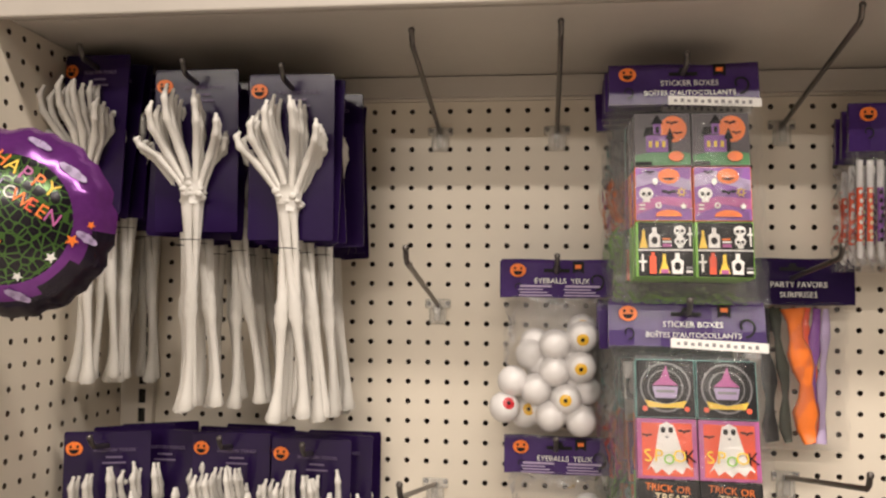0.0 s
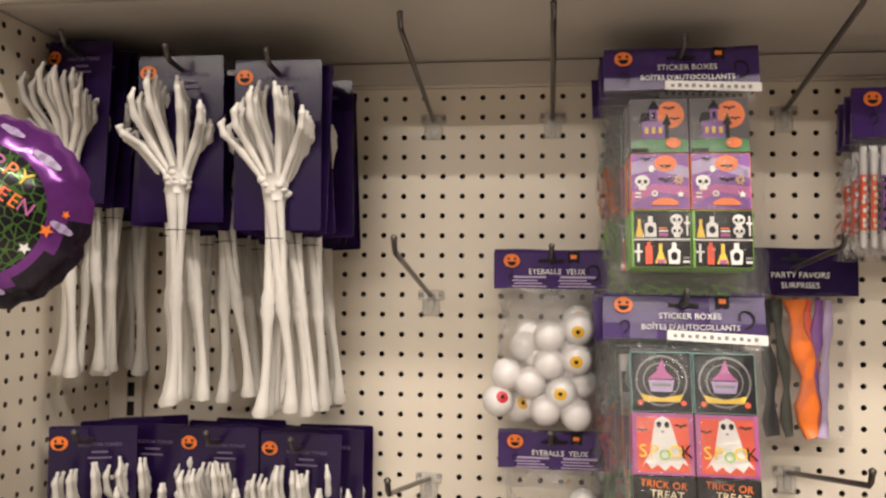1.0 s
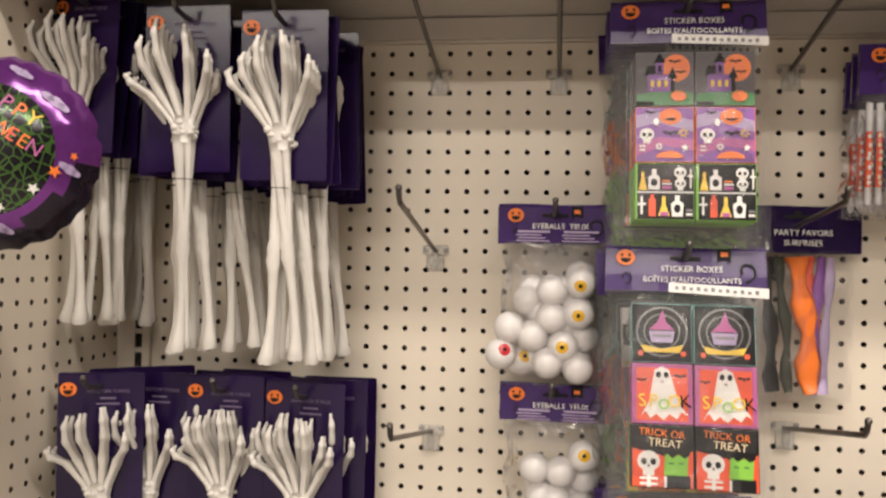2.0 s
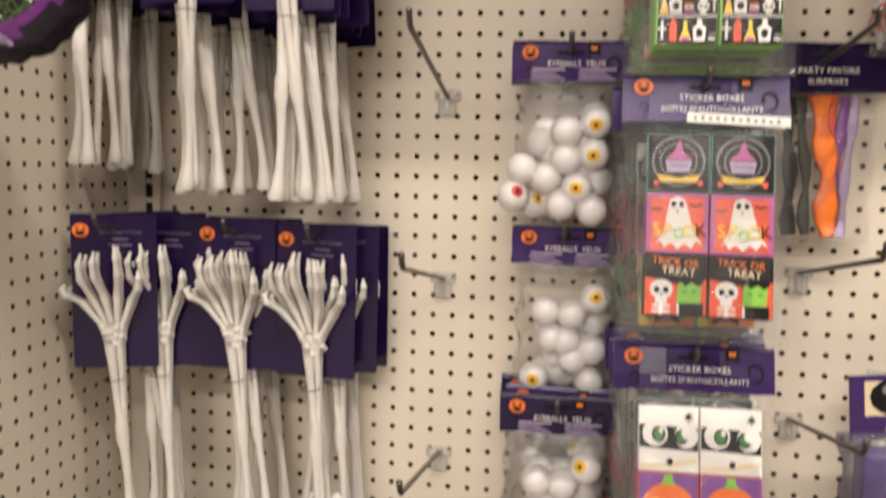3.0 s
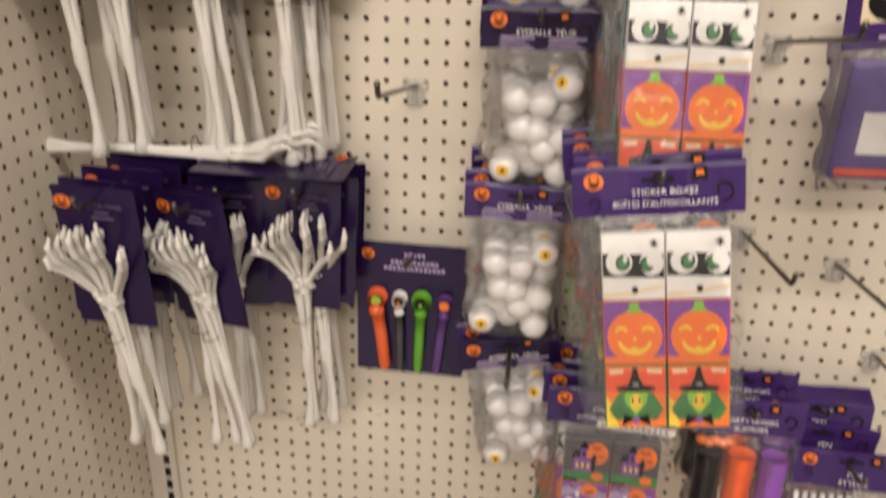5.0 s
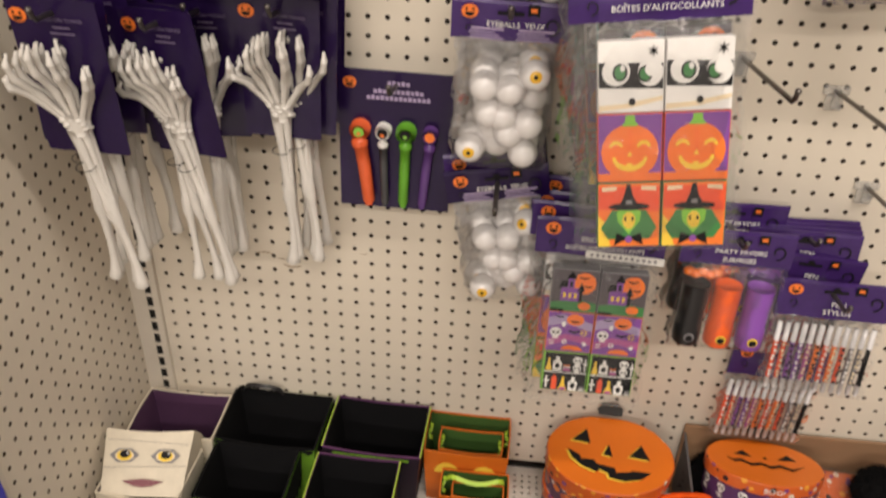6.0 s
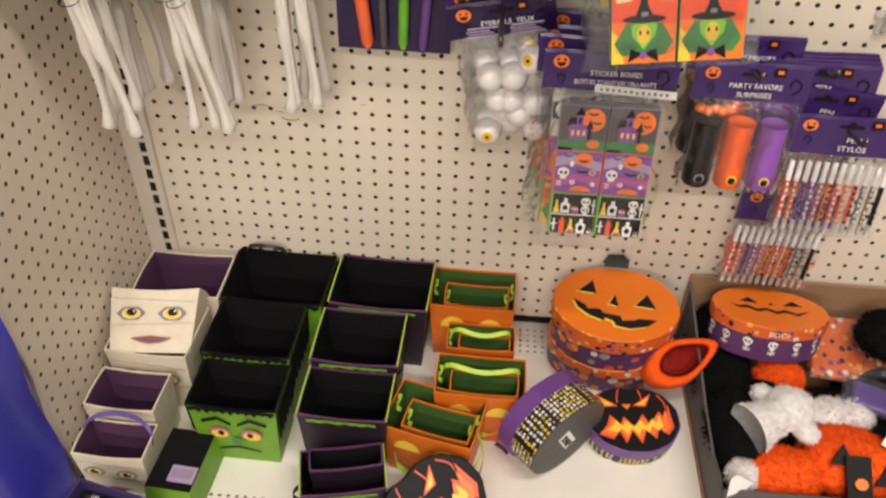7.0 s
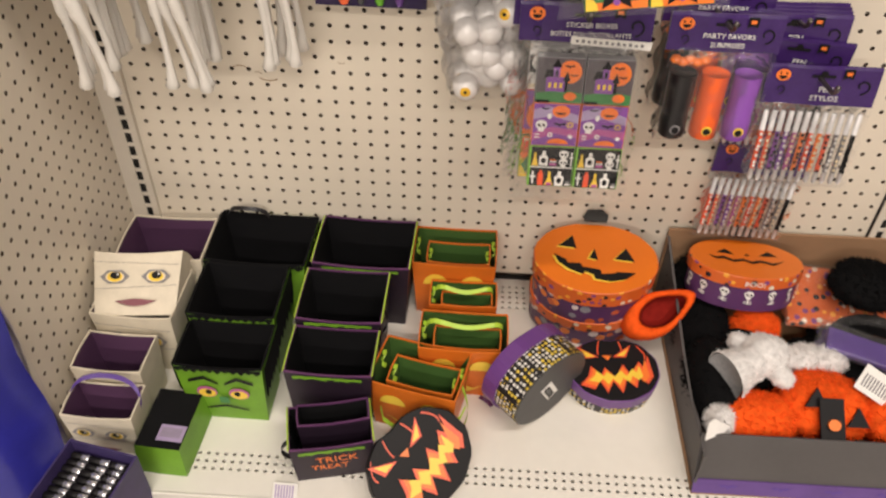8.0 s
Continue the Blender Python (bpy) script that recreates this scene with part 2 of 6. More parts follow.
def post(name, xc, w, ext=0.0):
    bm = bmesh.new()
    s = 0.0052
    box(bm, xc - w / 2 - ext, xc - s, -0.009, -0.0065, 0.17, 1.9)
    box(bm, xc + s, xc + w / 2, -0.009, -0.0065, 0.17, 1.9)
    box(bm, xc + w / 2 - 0.003, xc + w / 2, -0.0065, 0.012, 0.17, 1.9)
    for k in range(68):
        z = 0.18 + P * k
        box(bm, xc - s, xc + s, -0.0088, -0.0065, z, z + 0.0065)
    # near-black backing paints the shade inside the hollow post
    box(bm, xc - w / 2 - ext, xc + w / 2 - 0.003, -0.002, 0.012, 0.17, 1.9, mi=1)
    return tagged(part(name, bm, [METAL, GAP_SHADE]), "slotted cream steel upright post of the shelving", "post", kind="structure")


post("post_left", -0.3365, 0.031, 0.014)
post("post_right", 0.893, 0.031)

# top shelf with folded lip
bm = bmesh.new()
box(bm, -1.4, 0.91, -0.292, 0.0, 1.8945, 1.8995)
box(bm, -1.4, 0.91, -0.302, -0.2922, 1.885, 1.935, bevel=0.002)
box(bm, -0.353, 0.91, -0.284, -0.272, 1.8865, 1.893)
box(bm, -0.353, 0.91, -0.014, -0.005, 1.866, 1.8928)
top_shelf = tagged(part("shelf_top", bm, SHELFPAINT), "beige steel shelf above the pegboard, seen from below", "shelf", kind="structure")

# base deck with punched strips
verts, faces = [], []
ZD, DECK_TOP = 0.18, 0.195
for y0, n in ((-0.0215, 5), (-0.3965, 3)):
    v, f = holes([-0.35 + 0.0127 * k + 0.00635 for k in range(99)], [y0 - 0.0125 * k for k in range(n)], 0.0127, 0.0125, 0.003, lambda a, b, d: (a, b, DECK_TOP - d), 0.003)
    o = len(verts)
    verts += v
    faces += [tuple(i + o for i in q) for q in f]
X0, X1 = -0.35, -0.35 + 99 * 0.0127
for ya, yb in ((0.01, -0.01525), (-0.07775, -0.39025), (-0.42775, -0.463)):
    o = len(verts)
    verts += [(X0, ya, DECK_TOP), (X1, ya, DECK_TOP), (X1, yb, DECK_TOP), (X0, yb, DECK_TOP)]
    faces.append((o, o + 3, o + 2, o + 1))
board("deck", verts, faces, DECK, "white steel base deck with punched strips")
bm = bmesh.new()
box(bm, X0, X1, -0.4675, -0.4632, 0.02, DECK_TOP + 0.001, bevel=0.0015)
box(bm, X0, X1, -0.46, 0.02, DECK_TOP - 0.03, DECK_TOP - 0.02)
tagged(part("trim_deck", bm, DECK), "white steel front lip of the base deck", "trim", kind="structure")

FLOOR = mat("pale_vinyl_floor", (0.50, 0.46, 0.41), 0.3, vary=0.08, scale=3, bump=0.03)
# unseen ceiling and walls are kept dark to hold down bounced light
PLAIN = mat("dark_room_shell", (0.17, 0.155, 0.14), 0.6, vary=0.05, scale=2, bump=0.05)
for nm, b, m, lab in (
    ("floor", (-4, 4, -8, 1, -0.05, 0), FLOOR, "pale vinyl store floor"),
    ("ceiling", (-4, 4, -8, 1, 3.3, 3.4), PLAIN, "plain dark grey ceiling, unseen, closing the room"),
    ("wall_front", (-4, 4, -8.1, -8, 0, 3.3), PLAIN, "plain dark grey wall, unseen, closing the aisle"),
    ("wall_far", (-4, 4, 1.0, 1.1, 0, 3.3), PLAIN, "plain dark grey wall, unseen, behind the shelving"),
    ("wall_west", (-4.1, -4, -8, 1, 0, 3.3), PLAIN, "plain dark grey end wall, unseen"),
    ("wall_east", (4, 4.1, -8, 1, 0, 3.3), PLAIN, "plain dark grey end wall, unseen"),
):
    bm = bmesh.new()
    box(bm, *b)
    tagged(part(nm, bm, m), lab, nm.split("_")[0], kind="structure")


# ---- peg hooks ----
def peg_hook(x, z, length=0.25, rise=0.045, tip=0.014, label="bare dark steel peg hook on a clear plastic clip"):
    t = thing("peg_hook", label, "hook", pose(x, 0, z), "peg hooks on the pegboard")
    bm = bmesh.new()
    n = 6
    pts = [(0, 0.012, -0.004)] + [(0, -length * k / n, rise * k / n) for k in range(n + 1)] + [(0, -length - 0.005, rise + 0.004), (0, -length - 0.009, rise + tip)]
    tube(bm, pts, 0.0029, 8)
    blob(bm, pts[-1], 0.0036, 0.0036, 0.0036)
    part("wire", bm, WIRE, t, smooth=True)
    bm = bmesh.new()
    box(bm, -0.0165, 0.0165, -0.005, -0.001, -0.004, 0.008, bevel=0.002)
    box(bm, -0.011, 0.011, -0.006, -0.001, -0.024, -0.004, bevel=0.002)
    box(bm, -0.004, 0.004, -0.011, -0.0055, -0.02, 0.004, bevel=0.001)
    part("clip", bm, CLIP, t, "clear plastic clip")
    return t


for x, z, ln in ((0.0635, 1.82, 0.235), (0.216, 1.82, 0.25), (0.495, 1.824, 0.26), (0.0635, 1.594, 0.248), (0.0635, 1.364, 0.262), (0.0635, 1.134, 0.25), (0.495, 1.39, 0.26), (0.495, 1.21, 0.25)):
    peg_hook(x, z, ln)


# ---- bone tongs hanging on printed cards ----
def finger(bm, base, knuckle, tip, bend, r):
    """One finger from the wrist to the tip: a long bone, then three short ones with soft knuckles, bowed outwards."""
    b, k, t = Vector(base), Vector(knuckle), Vector(tip)
    out = Vector((1 if k.x > 0 else -1, 0, 0)) * (0.003 + abs(k.x) * 0.12)
    m1 = k.lerp(t, 0.45) + out + Vector((0, bend, 0.001))
    m2 = k.lerp(t, 0.77) + out * 0.7 + Vector((0, bend * 0.9, 0.001))
    pts, rad = [], []
    for a, c, ra, rc in ((b, k, 0.92, 1.06), (k, m1, 1.06, 0.98), (m1, m2, 0.98, 0.86), (m2, t, 0.86, 0.5)):
        for u, q in ((0.0, ra), (0.22, ra * 0.84), (0.7, rc * 0.82), (0.9, rc * 0.98)):
            pts.append(a.lerp(c, u))
            rad.append(r * q)
    pts.append(t)
    rad.append(r * 0.3)
    tube(bm, pts, rad, 8)


def one_arm(bm, rng, spread, m, flip=1, bend=0.0, curl=1.0):
    n0 = len(bm.verts)
    wrist = pose(0, 0, -0.134, 0, bend, 0) @ pose(0, 0, 0.134)
    tips = ((-0.054, -0.060, -0.004), (-0.037, -0.030, -0.014), (-0.014, -0.014, -0.020), (0.014, -0.020, -0.020), (0.042, -0.044, -0.014))
    for i, (tx, tz, ty) in enumerate(tips):
        tx = tx * spread + rng.uniform(-0.005, 0.005)
        finger(bm, (-0.009 + 0.0045 * i, 0, -0.126), (tx * 0.62, -0.006, -0.080 + abs(tx) * -0.2), (tx * (0.92 - 0.10 * (i % 2)) * curl, ty - rng.uniform(0, 0.012), tz + rng.uniform(-0.010, 0.006)), -0.009, 0.0046)
    for i in range(9):
        blob(bm, (-0.0105 + 0.0026 * i + rng.uniform(-0.002, 0.002), rng.uniform(-0.004, 0.001), -0.124 - 0.0058 * (i % 3)), 0.0050, 0.0048, rng.uniform(0.0032, 0.0045), 8, 6)
    tube(bm, [(-0.001, 0, -0.116), (0, 0, -0.127), (0, 0, -0.139), (-0.001, 0, -0.146)], [0.0105, 0.0130, 0.0120, 0.0095], 10, squash=0.5)
    # two forearm bones, joined at a knuckled middle, then one flared shaft
    tube(bm, [(-0.004, 0, -0.138), (-0.0045, 0, -0.150), (-0.0035, 0, -0.185), (-0.002, 0, -0.225), (0, 0, -0.240), (0, 0, -0.250), (0, 0, -0.257), (0, 0, -0.264), (0.001, 0, -0.278), (0.0025, 0, -0.315), (0.0025, 0, -0.345), (0.001, 0, -0.366), (0, 0, -0.376), (0, 0, -0.379)],
         [0.0078, 0.0066, 0.0046, 0.0048, 0.0062, 0.0082, 0.0072, 0.0082, 0.0056, 0.0045, 0.0052, 0.0076, 0.0100, 0.0072], 10, squash=0.85)
    tube(bm, [(0.0050, 0.002, -0.139), (0.0056, 0.002, -0.152), (0.0050, 0.002, -0.19), (0.0036, 0.002, -0.23), (0.002, 0.001, -0.252)], [0.0056, 0.0046, 0.0034, 0.0036, 0.0044], 8)
    bm.verts.ensure_lookup_table()
    for vert in list(bm.verts)[n0:]:
        q = vert.co.copy()
        q.x *= flip
        if q.z < -0.134:
            q = wrist @ q
        # a short palm and long forearm
        q.z = -0.122 + (q.z + 0.134) * (0.98 if q.z > -0.134 else 1.015)
        vert.co = m @ q


ARMS = []
for k, (spread, a1, a2) in enumerate(((1.02, 0.5, 1.6), (0.98, -3.0, -1.6), (1.08, -5.0, -6.0), (0.86, -3.0, -2.6), (0.96, -4.5, 3.0))):
    rng = random.Random(40 + k)
    bm = bmesh.new()
    one_arm(bm, rng, spread, pose(0, -0.019, 0, 2, 0, 0), 1, a1)
    one_arm(bm, random.Random(40 + k), spread * 0.97, pose(0.001, -0.006, -0.004, -1, 0, 0), 1, a2, 0.96)
    me = bpy.data.meshes.new("skeleton_arm")
    bm.to_mesh(me)
    bm.free()
    me.materials.append(BONE)
    me.polygons.foreach_set("use_smooth", [True] * len(me.polygons))
    ARMS.append(me)


def pumpkin_mark(x, z, s):
    """A small round pumpkin mark with eyes and a mouth."""
    return [("o", oval(x, z, s, s * 0.85, 14)), ("k", oval(x - s * 0.4, z + s * 0.25, s * 0.16, s * 0.18, 6)), ("k", oval(x + s * 0.4, z + s * 0.25, s * 0.16, s * 0.18, 6)), ("k", oval(x, z - s * 0.1, s * 0.55, s * 0.5, 8, 180, 360))]


def card_shape(w, h, r=0.003):
    pts = []
    for cx, cz, a in ((w / 2 - r, -r, 0), (-w / 2 + r, -r, 90), (-w / 2 + r, -h + r, 180), (w / 2 - r, -h + r, 270)):
        pts += oval(cx, cz, r, r, 4, a, a + 90)
    return pts


def tongs(variant, label, group):
    """A hanging pack: a printed card with a pair of bone arms tied to it. Its origin is the hang hole."""
    t = thing("skeleton_tongs", label, "toy tongs", None, group)
    bm = bmesh.new()
    pts = card_shape(0.095, 0.182)
    front = [bm.verts.new((x, -0.0008 - 0.004 * math.sin((z + 0.185) / 0.185 * 3.1), z + 0.013)) for x, z in pts]
    back = [bm.verts.new((x, 0.0004 - 0.004 * math.sin((z + 0.185) / 0.185 * 3.1), z + 0.013)) for x, z in pts]
    bm.faces.new(front)
    bm.faces.new(back[::-1])
    for i in range(len(pts)):
        bm.faces.new((front[i], back[i], back[(i + 1) % len(pts)], front[(i + 1) % len(pts)]))
    card = part("card", bm, CARD, t)
    bm = bmesh.new()
    draw(bm, pumpkin_mark(-0.036, -0.006, 0.0095), 0, 0, 1, 1, -0.0025, 0.0004)
    part("pumpkin_mark", bm, ART, card, "round orange pumpkin mark")
    write("SKELETON TONGS", 0.0056, DIM, card, pose(0.008, -0.0042, -0.008))
    bm = bmesh.new()
    for dz, w in ((-0.016, 0.018), (-0.0225, 0.026)):
        plate(bm, rect(0.008 - w / 2, dz - 0.001, 0.008 + w / 2, dz + 0.001), -0.0044)
    part("caption", bm, DIM, card, "small lilac lines of print")
    shared("skeleton_arm", ARMS[variant], t, pose(0, 0, -0.011) @ Matrix.Diagonal((1, 1, 0.945, 1)))["label"] = "off-white plastic skeleton arm"
    bm = bmesh.new()
    ring = oval(0, 0, 0.011, 0.011, 10)
    tube(bm, [(x, -0.018 + z, -0.178) for x, z in ring] + [(ring[0][0], -0.018 + ring[0][1], -0.178)], 0.0006, 5, caps=False)
    part("tie", bm, BLACK, t, "thin black plastic tie")
    return t


def hang_hook(x, z, length, rise=0.02):
    return peg_hook(x, z, length, rise, 0.012, "dark steel peg hook holding hanging packs")


LAB = "glossy dark purple card with off-white plastic skeleton arms"
PROTO = [tongs(k, LAB, "skeleton tongs on the pegs") for k in range(5)]
used = set()


def hang_tongs(x, y, z, variant, yaw=0.0, tilt=0.0, lean=0.0):
    m = pose(x, y, z, lean, tilt, yaw)
    if variant not in used:
        used.add(variant)
        PROTO[variant].matrix_basis = m
        return PROTO[variant]
    return copy_thing(PROTO[variant], m)


rng = random.Random(5)
# x of the hook, hook height, front place, number of packs, how far apart, tilt and turn of the front pack
for x, z, front, n, gap, tilt, yaw, var, lean in (
    (-0.314, 1.866, -0.185, 8, 0.023, 4, -14, 2, 2),
    (-0.186, 1.842, -0.200, 9, 0.022, -0.5, 3, 0, 2),
    (-0.074, 1.833, -0.206, 10, 0.020, 0, 2, 4, 2),
    (-0.300, 1.431, -0.157, 3, 0.050, 0, 18, 3, 2),
    (-0.166, 1.428, -0.118, 5, 0.022, 0, 1, 3, 2),
    (-0.067, 1.425, -0.122, 6, 0.020, 1, 0, 1, 2),
    (-0.254, 1.047, -0.240, 6, 0.036, 1, 0, 2, 7),
    (-0.176, 1.022, -0.175, 2, 0.03, -3, -14, 3, 7),
    (-0.150, 1.022, -0.120, 4, 0.026, 1, 8, 0, 6),
    (-0.055, 1.028, -0.122, 5, 0.024, 3, 2, 1, 6),
):
    hang_hook(x, z - 0.02, abs(front) + 0.03)
    for k in range(n):
        back = k > 0
        dx = rng.uniform(-0.014, 0.016) if back else 0
        hang_tongs(x + dx, front + gap * k, z + (rng.uniform(-0.006, 0.001) if back else 0) - 0.001 * k, (var + k) % 5, yaw + (rng.uniform(-8, 8) if back else 0), tilt + (rng.uniform(-4, 4) if back else 0), lean * (1 - k / n) * 0.9 if back else lean)
hang_tongs(-0.258, -0.112, 1.428, 3, 6, 1)
# one pack lying flat across the tops of the lower row
lying = hang_tongs(0, 0, 0, 3)
lying.matrix_basis = Matrix(((0, 0, 1, -0.010), (-1, 0, 0, -0.115), (0, -1, 0, 1.056), (0, 0, 0, 1)))


# ---- packs in clear bags ----
def pillow(bm, w, z0, z1, d, rng, nx=9, nz=11, y=0.0):
    """A crumpled flat bag, front and back, open at the sealed edges."""
    for side in (-1, 1):
        rows = []
        for j in range(nz + 1):
            v = j / nz
            row = []
            for i in range(nx + 1):
                u = i / nx
                bulge = d * 0.5 * (max(0.0, (1 - (2 * u - 1) ** 4) * (1 - (2 * v - 1) ** 6))) ** 0.5
                wob = rng.uniform(-0.0022, 0.0022)
                edge = 0.004 * math.sin(v * 17 + side) if i in (0, nx) else 0
                row.append(bm.verts.new(((u - 0.5) * w + edge, y + side * (bulge + 0.0006) + wob * (0 < i < nx), z0 + (z1 - z0) * v)))
            rows.append(row)
        for a, b in zip(rows, rows[1:]):
            for i in range(nx):
                q = (a[i], a[i + 1], b[i + 1], b[i])
                bm.faces.new(q if side < 0 else q[::-1])


def header(t, w, h, material, lines, mark=True, barcode=False, badge=True, depth=0.003, warn=False):
    """The folded card over the top of a bag, with its print and a black plate for the dark hang slot. Top edge 12 mm
    over the origin.
    """
    bm = bmesh.new()
    n = 6
    prof = [(-depth * 0.4, 0.012), (-depth, 0.008), (-depth * 1.25, -h * 0.4), (-depth * 1.1, 0.012 - h), (depth * 1.1, 0.012 - h), (depth * 1.25, -h * 0.4), (depth, 0.008), (depth * 0.4, 0.012)]
    rings = []
    for k in range(n + 1):
        x = -w / 2 + w * k / n
        rings.append([bm.verts.new((x, y + 0.0012 * math.sin(k * 1.9), z + 0.0006 * math.sin(k * 1.3))) for y, z in prof])
    for a, b in zip(rings, rings[1:]):
        for i in range(len(prof)):
            j = (i + 1) % len(prof)
            bm.faces.new((a[i], b[i], b[j], a[j]))
    bm.faces.new(rings[0][::-1])
    bm.faces.new(rings[-1])
    head = part("header_card", bm, material, t)
    y = -depth * 1.25 - 0.0016
    def printed(name, shapes, label=""):
        bm = bmesh.new()
        draw(bm, shapes, 0, 0, 1, 1, y, 0.0002)
        part(name, bm, ART, head, label)

    # black plate painted where the open hang slot would look dark
    printed("hang_slot", [("k", [(-0.015, -0.003), (0.015, -0.003), (0.015, 0.001), (0.005, 0.001), (0.003, 0.006), (-0.003, 0.006), (-0.005, 0.001), (-0.015, 0.001)])])
    if mark:
        printed("pumpkin_mark", pumpkin_mark(-w / 2 + 0.02, -0.001, 0.0095), "round orange pumpkin mark")
    if badge:
        bx = w / 2 - 0.0405
        printed("count_badge", [("k", [(bx - 0.0065, -0.004), (bx, -0.001), (bx + 0.0065, -0.004), (bx + 0.0065, 0.01), (bx - 0.0065, 0.01)]), ("o", rect(bx - 0.0035, 0.0015, bx + 0.0035, 0.006))], "black badge with orange print")
        curl = [(0.45 * j - 1.6, 1 - 0.055 * j) for j in range(13)]
        ends = [(a, r, 0.10) for a, r in curl] + [(a, r, -0.10) for a, r in curl[::-1]]
        for cx, cz, size in ((w / 2 - 0.020, -0.013, 0.011), (-w / 2 + 0.020, -0.021, 0.007)):
            printed("swirl", [("k", [(cx + size * math.cos(a) * (r + e), cz + size * math.sin(a) * (r + e)) for a, r, e in ends])], "dark printed swirl")
    for text, size, dx, dz in lines:
        write(text, size, WHITE, head, pose(dx, y - 0.0022, dz))
    if warn:
        bm = bmesh.new()
        for k in range(4):
            for x0, x1 in ((-0.045, -0.006), (0.008, 0.05)):
                plate(bm, rect(x0 + 0.002 * (k % 2), 0.014 - h + k * 0.0034, x1 - 0.005 * (k % 3), 0.0155 - h + k * 0.0034 + 0.001 * (k == 3)), y - 0.0005)
        part("warning_print", bm, LILAC, head, "fine white lines of warning print")
    if barcode:
        bm = bmesh.new()
        m = pose(w / 2 - 0.047, y - 0.001, 0.014 - h, 0, 2.5, 0)
        plate(bm, rect(-0.048, -0.005, 0.048, 0.005), 0, 0.0003, ARTKEY["w"], m)
        for k in range(12):
            plate(bm, rect(-0.042 + 0.007 * k, -0.002, -0.0385 + 0.007 * k, 0.001 + 0.001 * (k % 2)), -0.0005, 0.0002, ARTKEY["a"], m)
        part("sticker", bm, ART, head, "white paper sticker with fine grey print")
    return head


def star_pts(cx, cz, r, n=5, inner=0.45):
    return [(cx + (r if k % 2 == 0 else r * inner) * math.sin(math.pi * k / n), cz + (r if k % 2 == 0 else r * inner) * math.cos(math.pi * k / n)) for k in range(2 * n)]


def bat(cx, cz, s):
    return [(cx - s, cz + 0.2 * s), (cx - 0.5 * s, cz + 0.3 * s), (cx, cz + 0.1 * s), (cx + 0.5 * s, cz + 0.3 * s), (cx + s, cz + 0.2 * s), (cx + 0.6 * s, cz - 0.1 * s), (cx + 0.3 * s, cz), (cx, cz - 0.35 * s), (cx - 0.3 * s, cz), (cx - 0.6 * s, cz - 0.1 * s)]


def skull(cx, cz, s):
    return [("w", oval(cx, cz, s, s * 0.9, 12)), ("w", rect(cx - s * 0.5, cz - s * 1.25, cx + s * 0.5, cz - s * 0.5)), ("k", oval(cx - s * 0.4, cz - 0.05 * s, s * 0.27, s * 0.3, 7)), ("k", oval(cx + s * 0.4, cz - 0.05 * s, s * 0.27, s * 0.3, 7)), ("k", rect(cx - s * 0.08, cz - s * 0.5, cx + s * 0.08, cz - s * 0.3))]


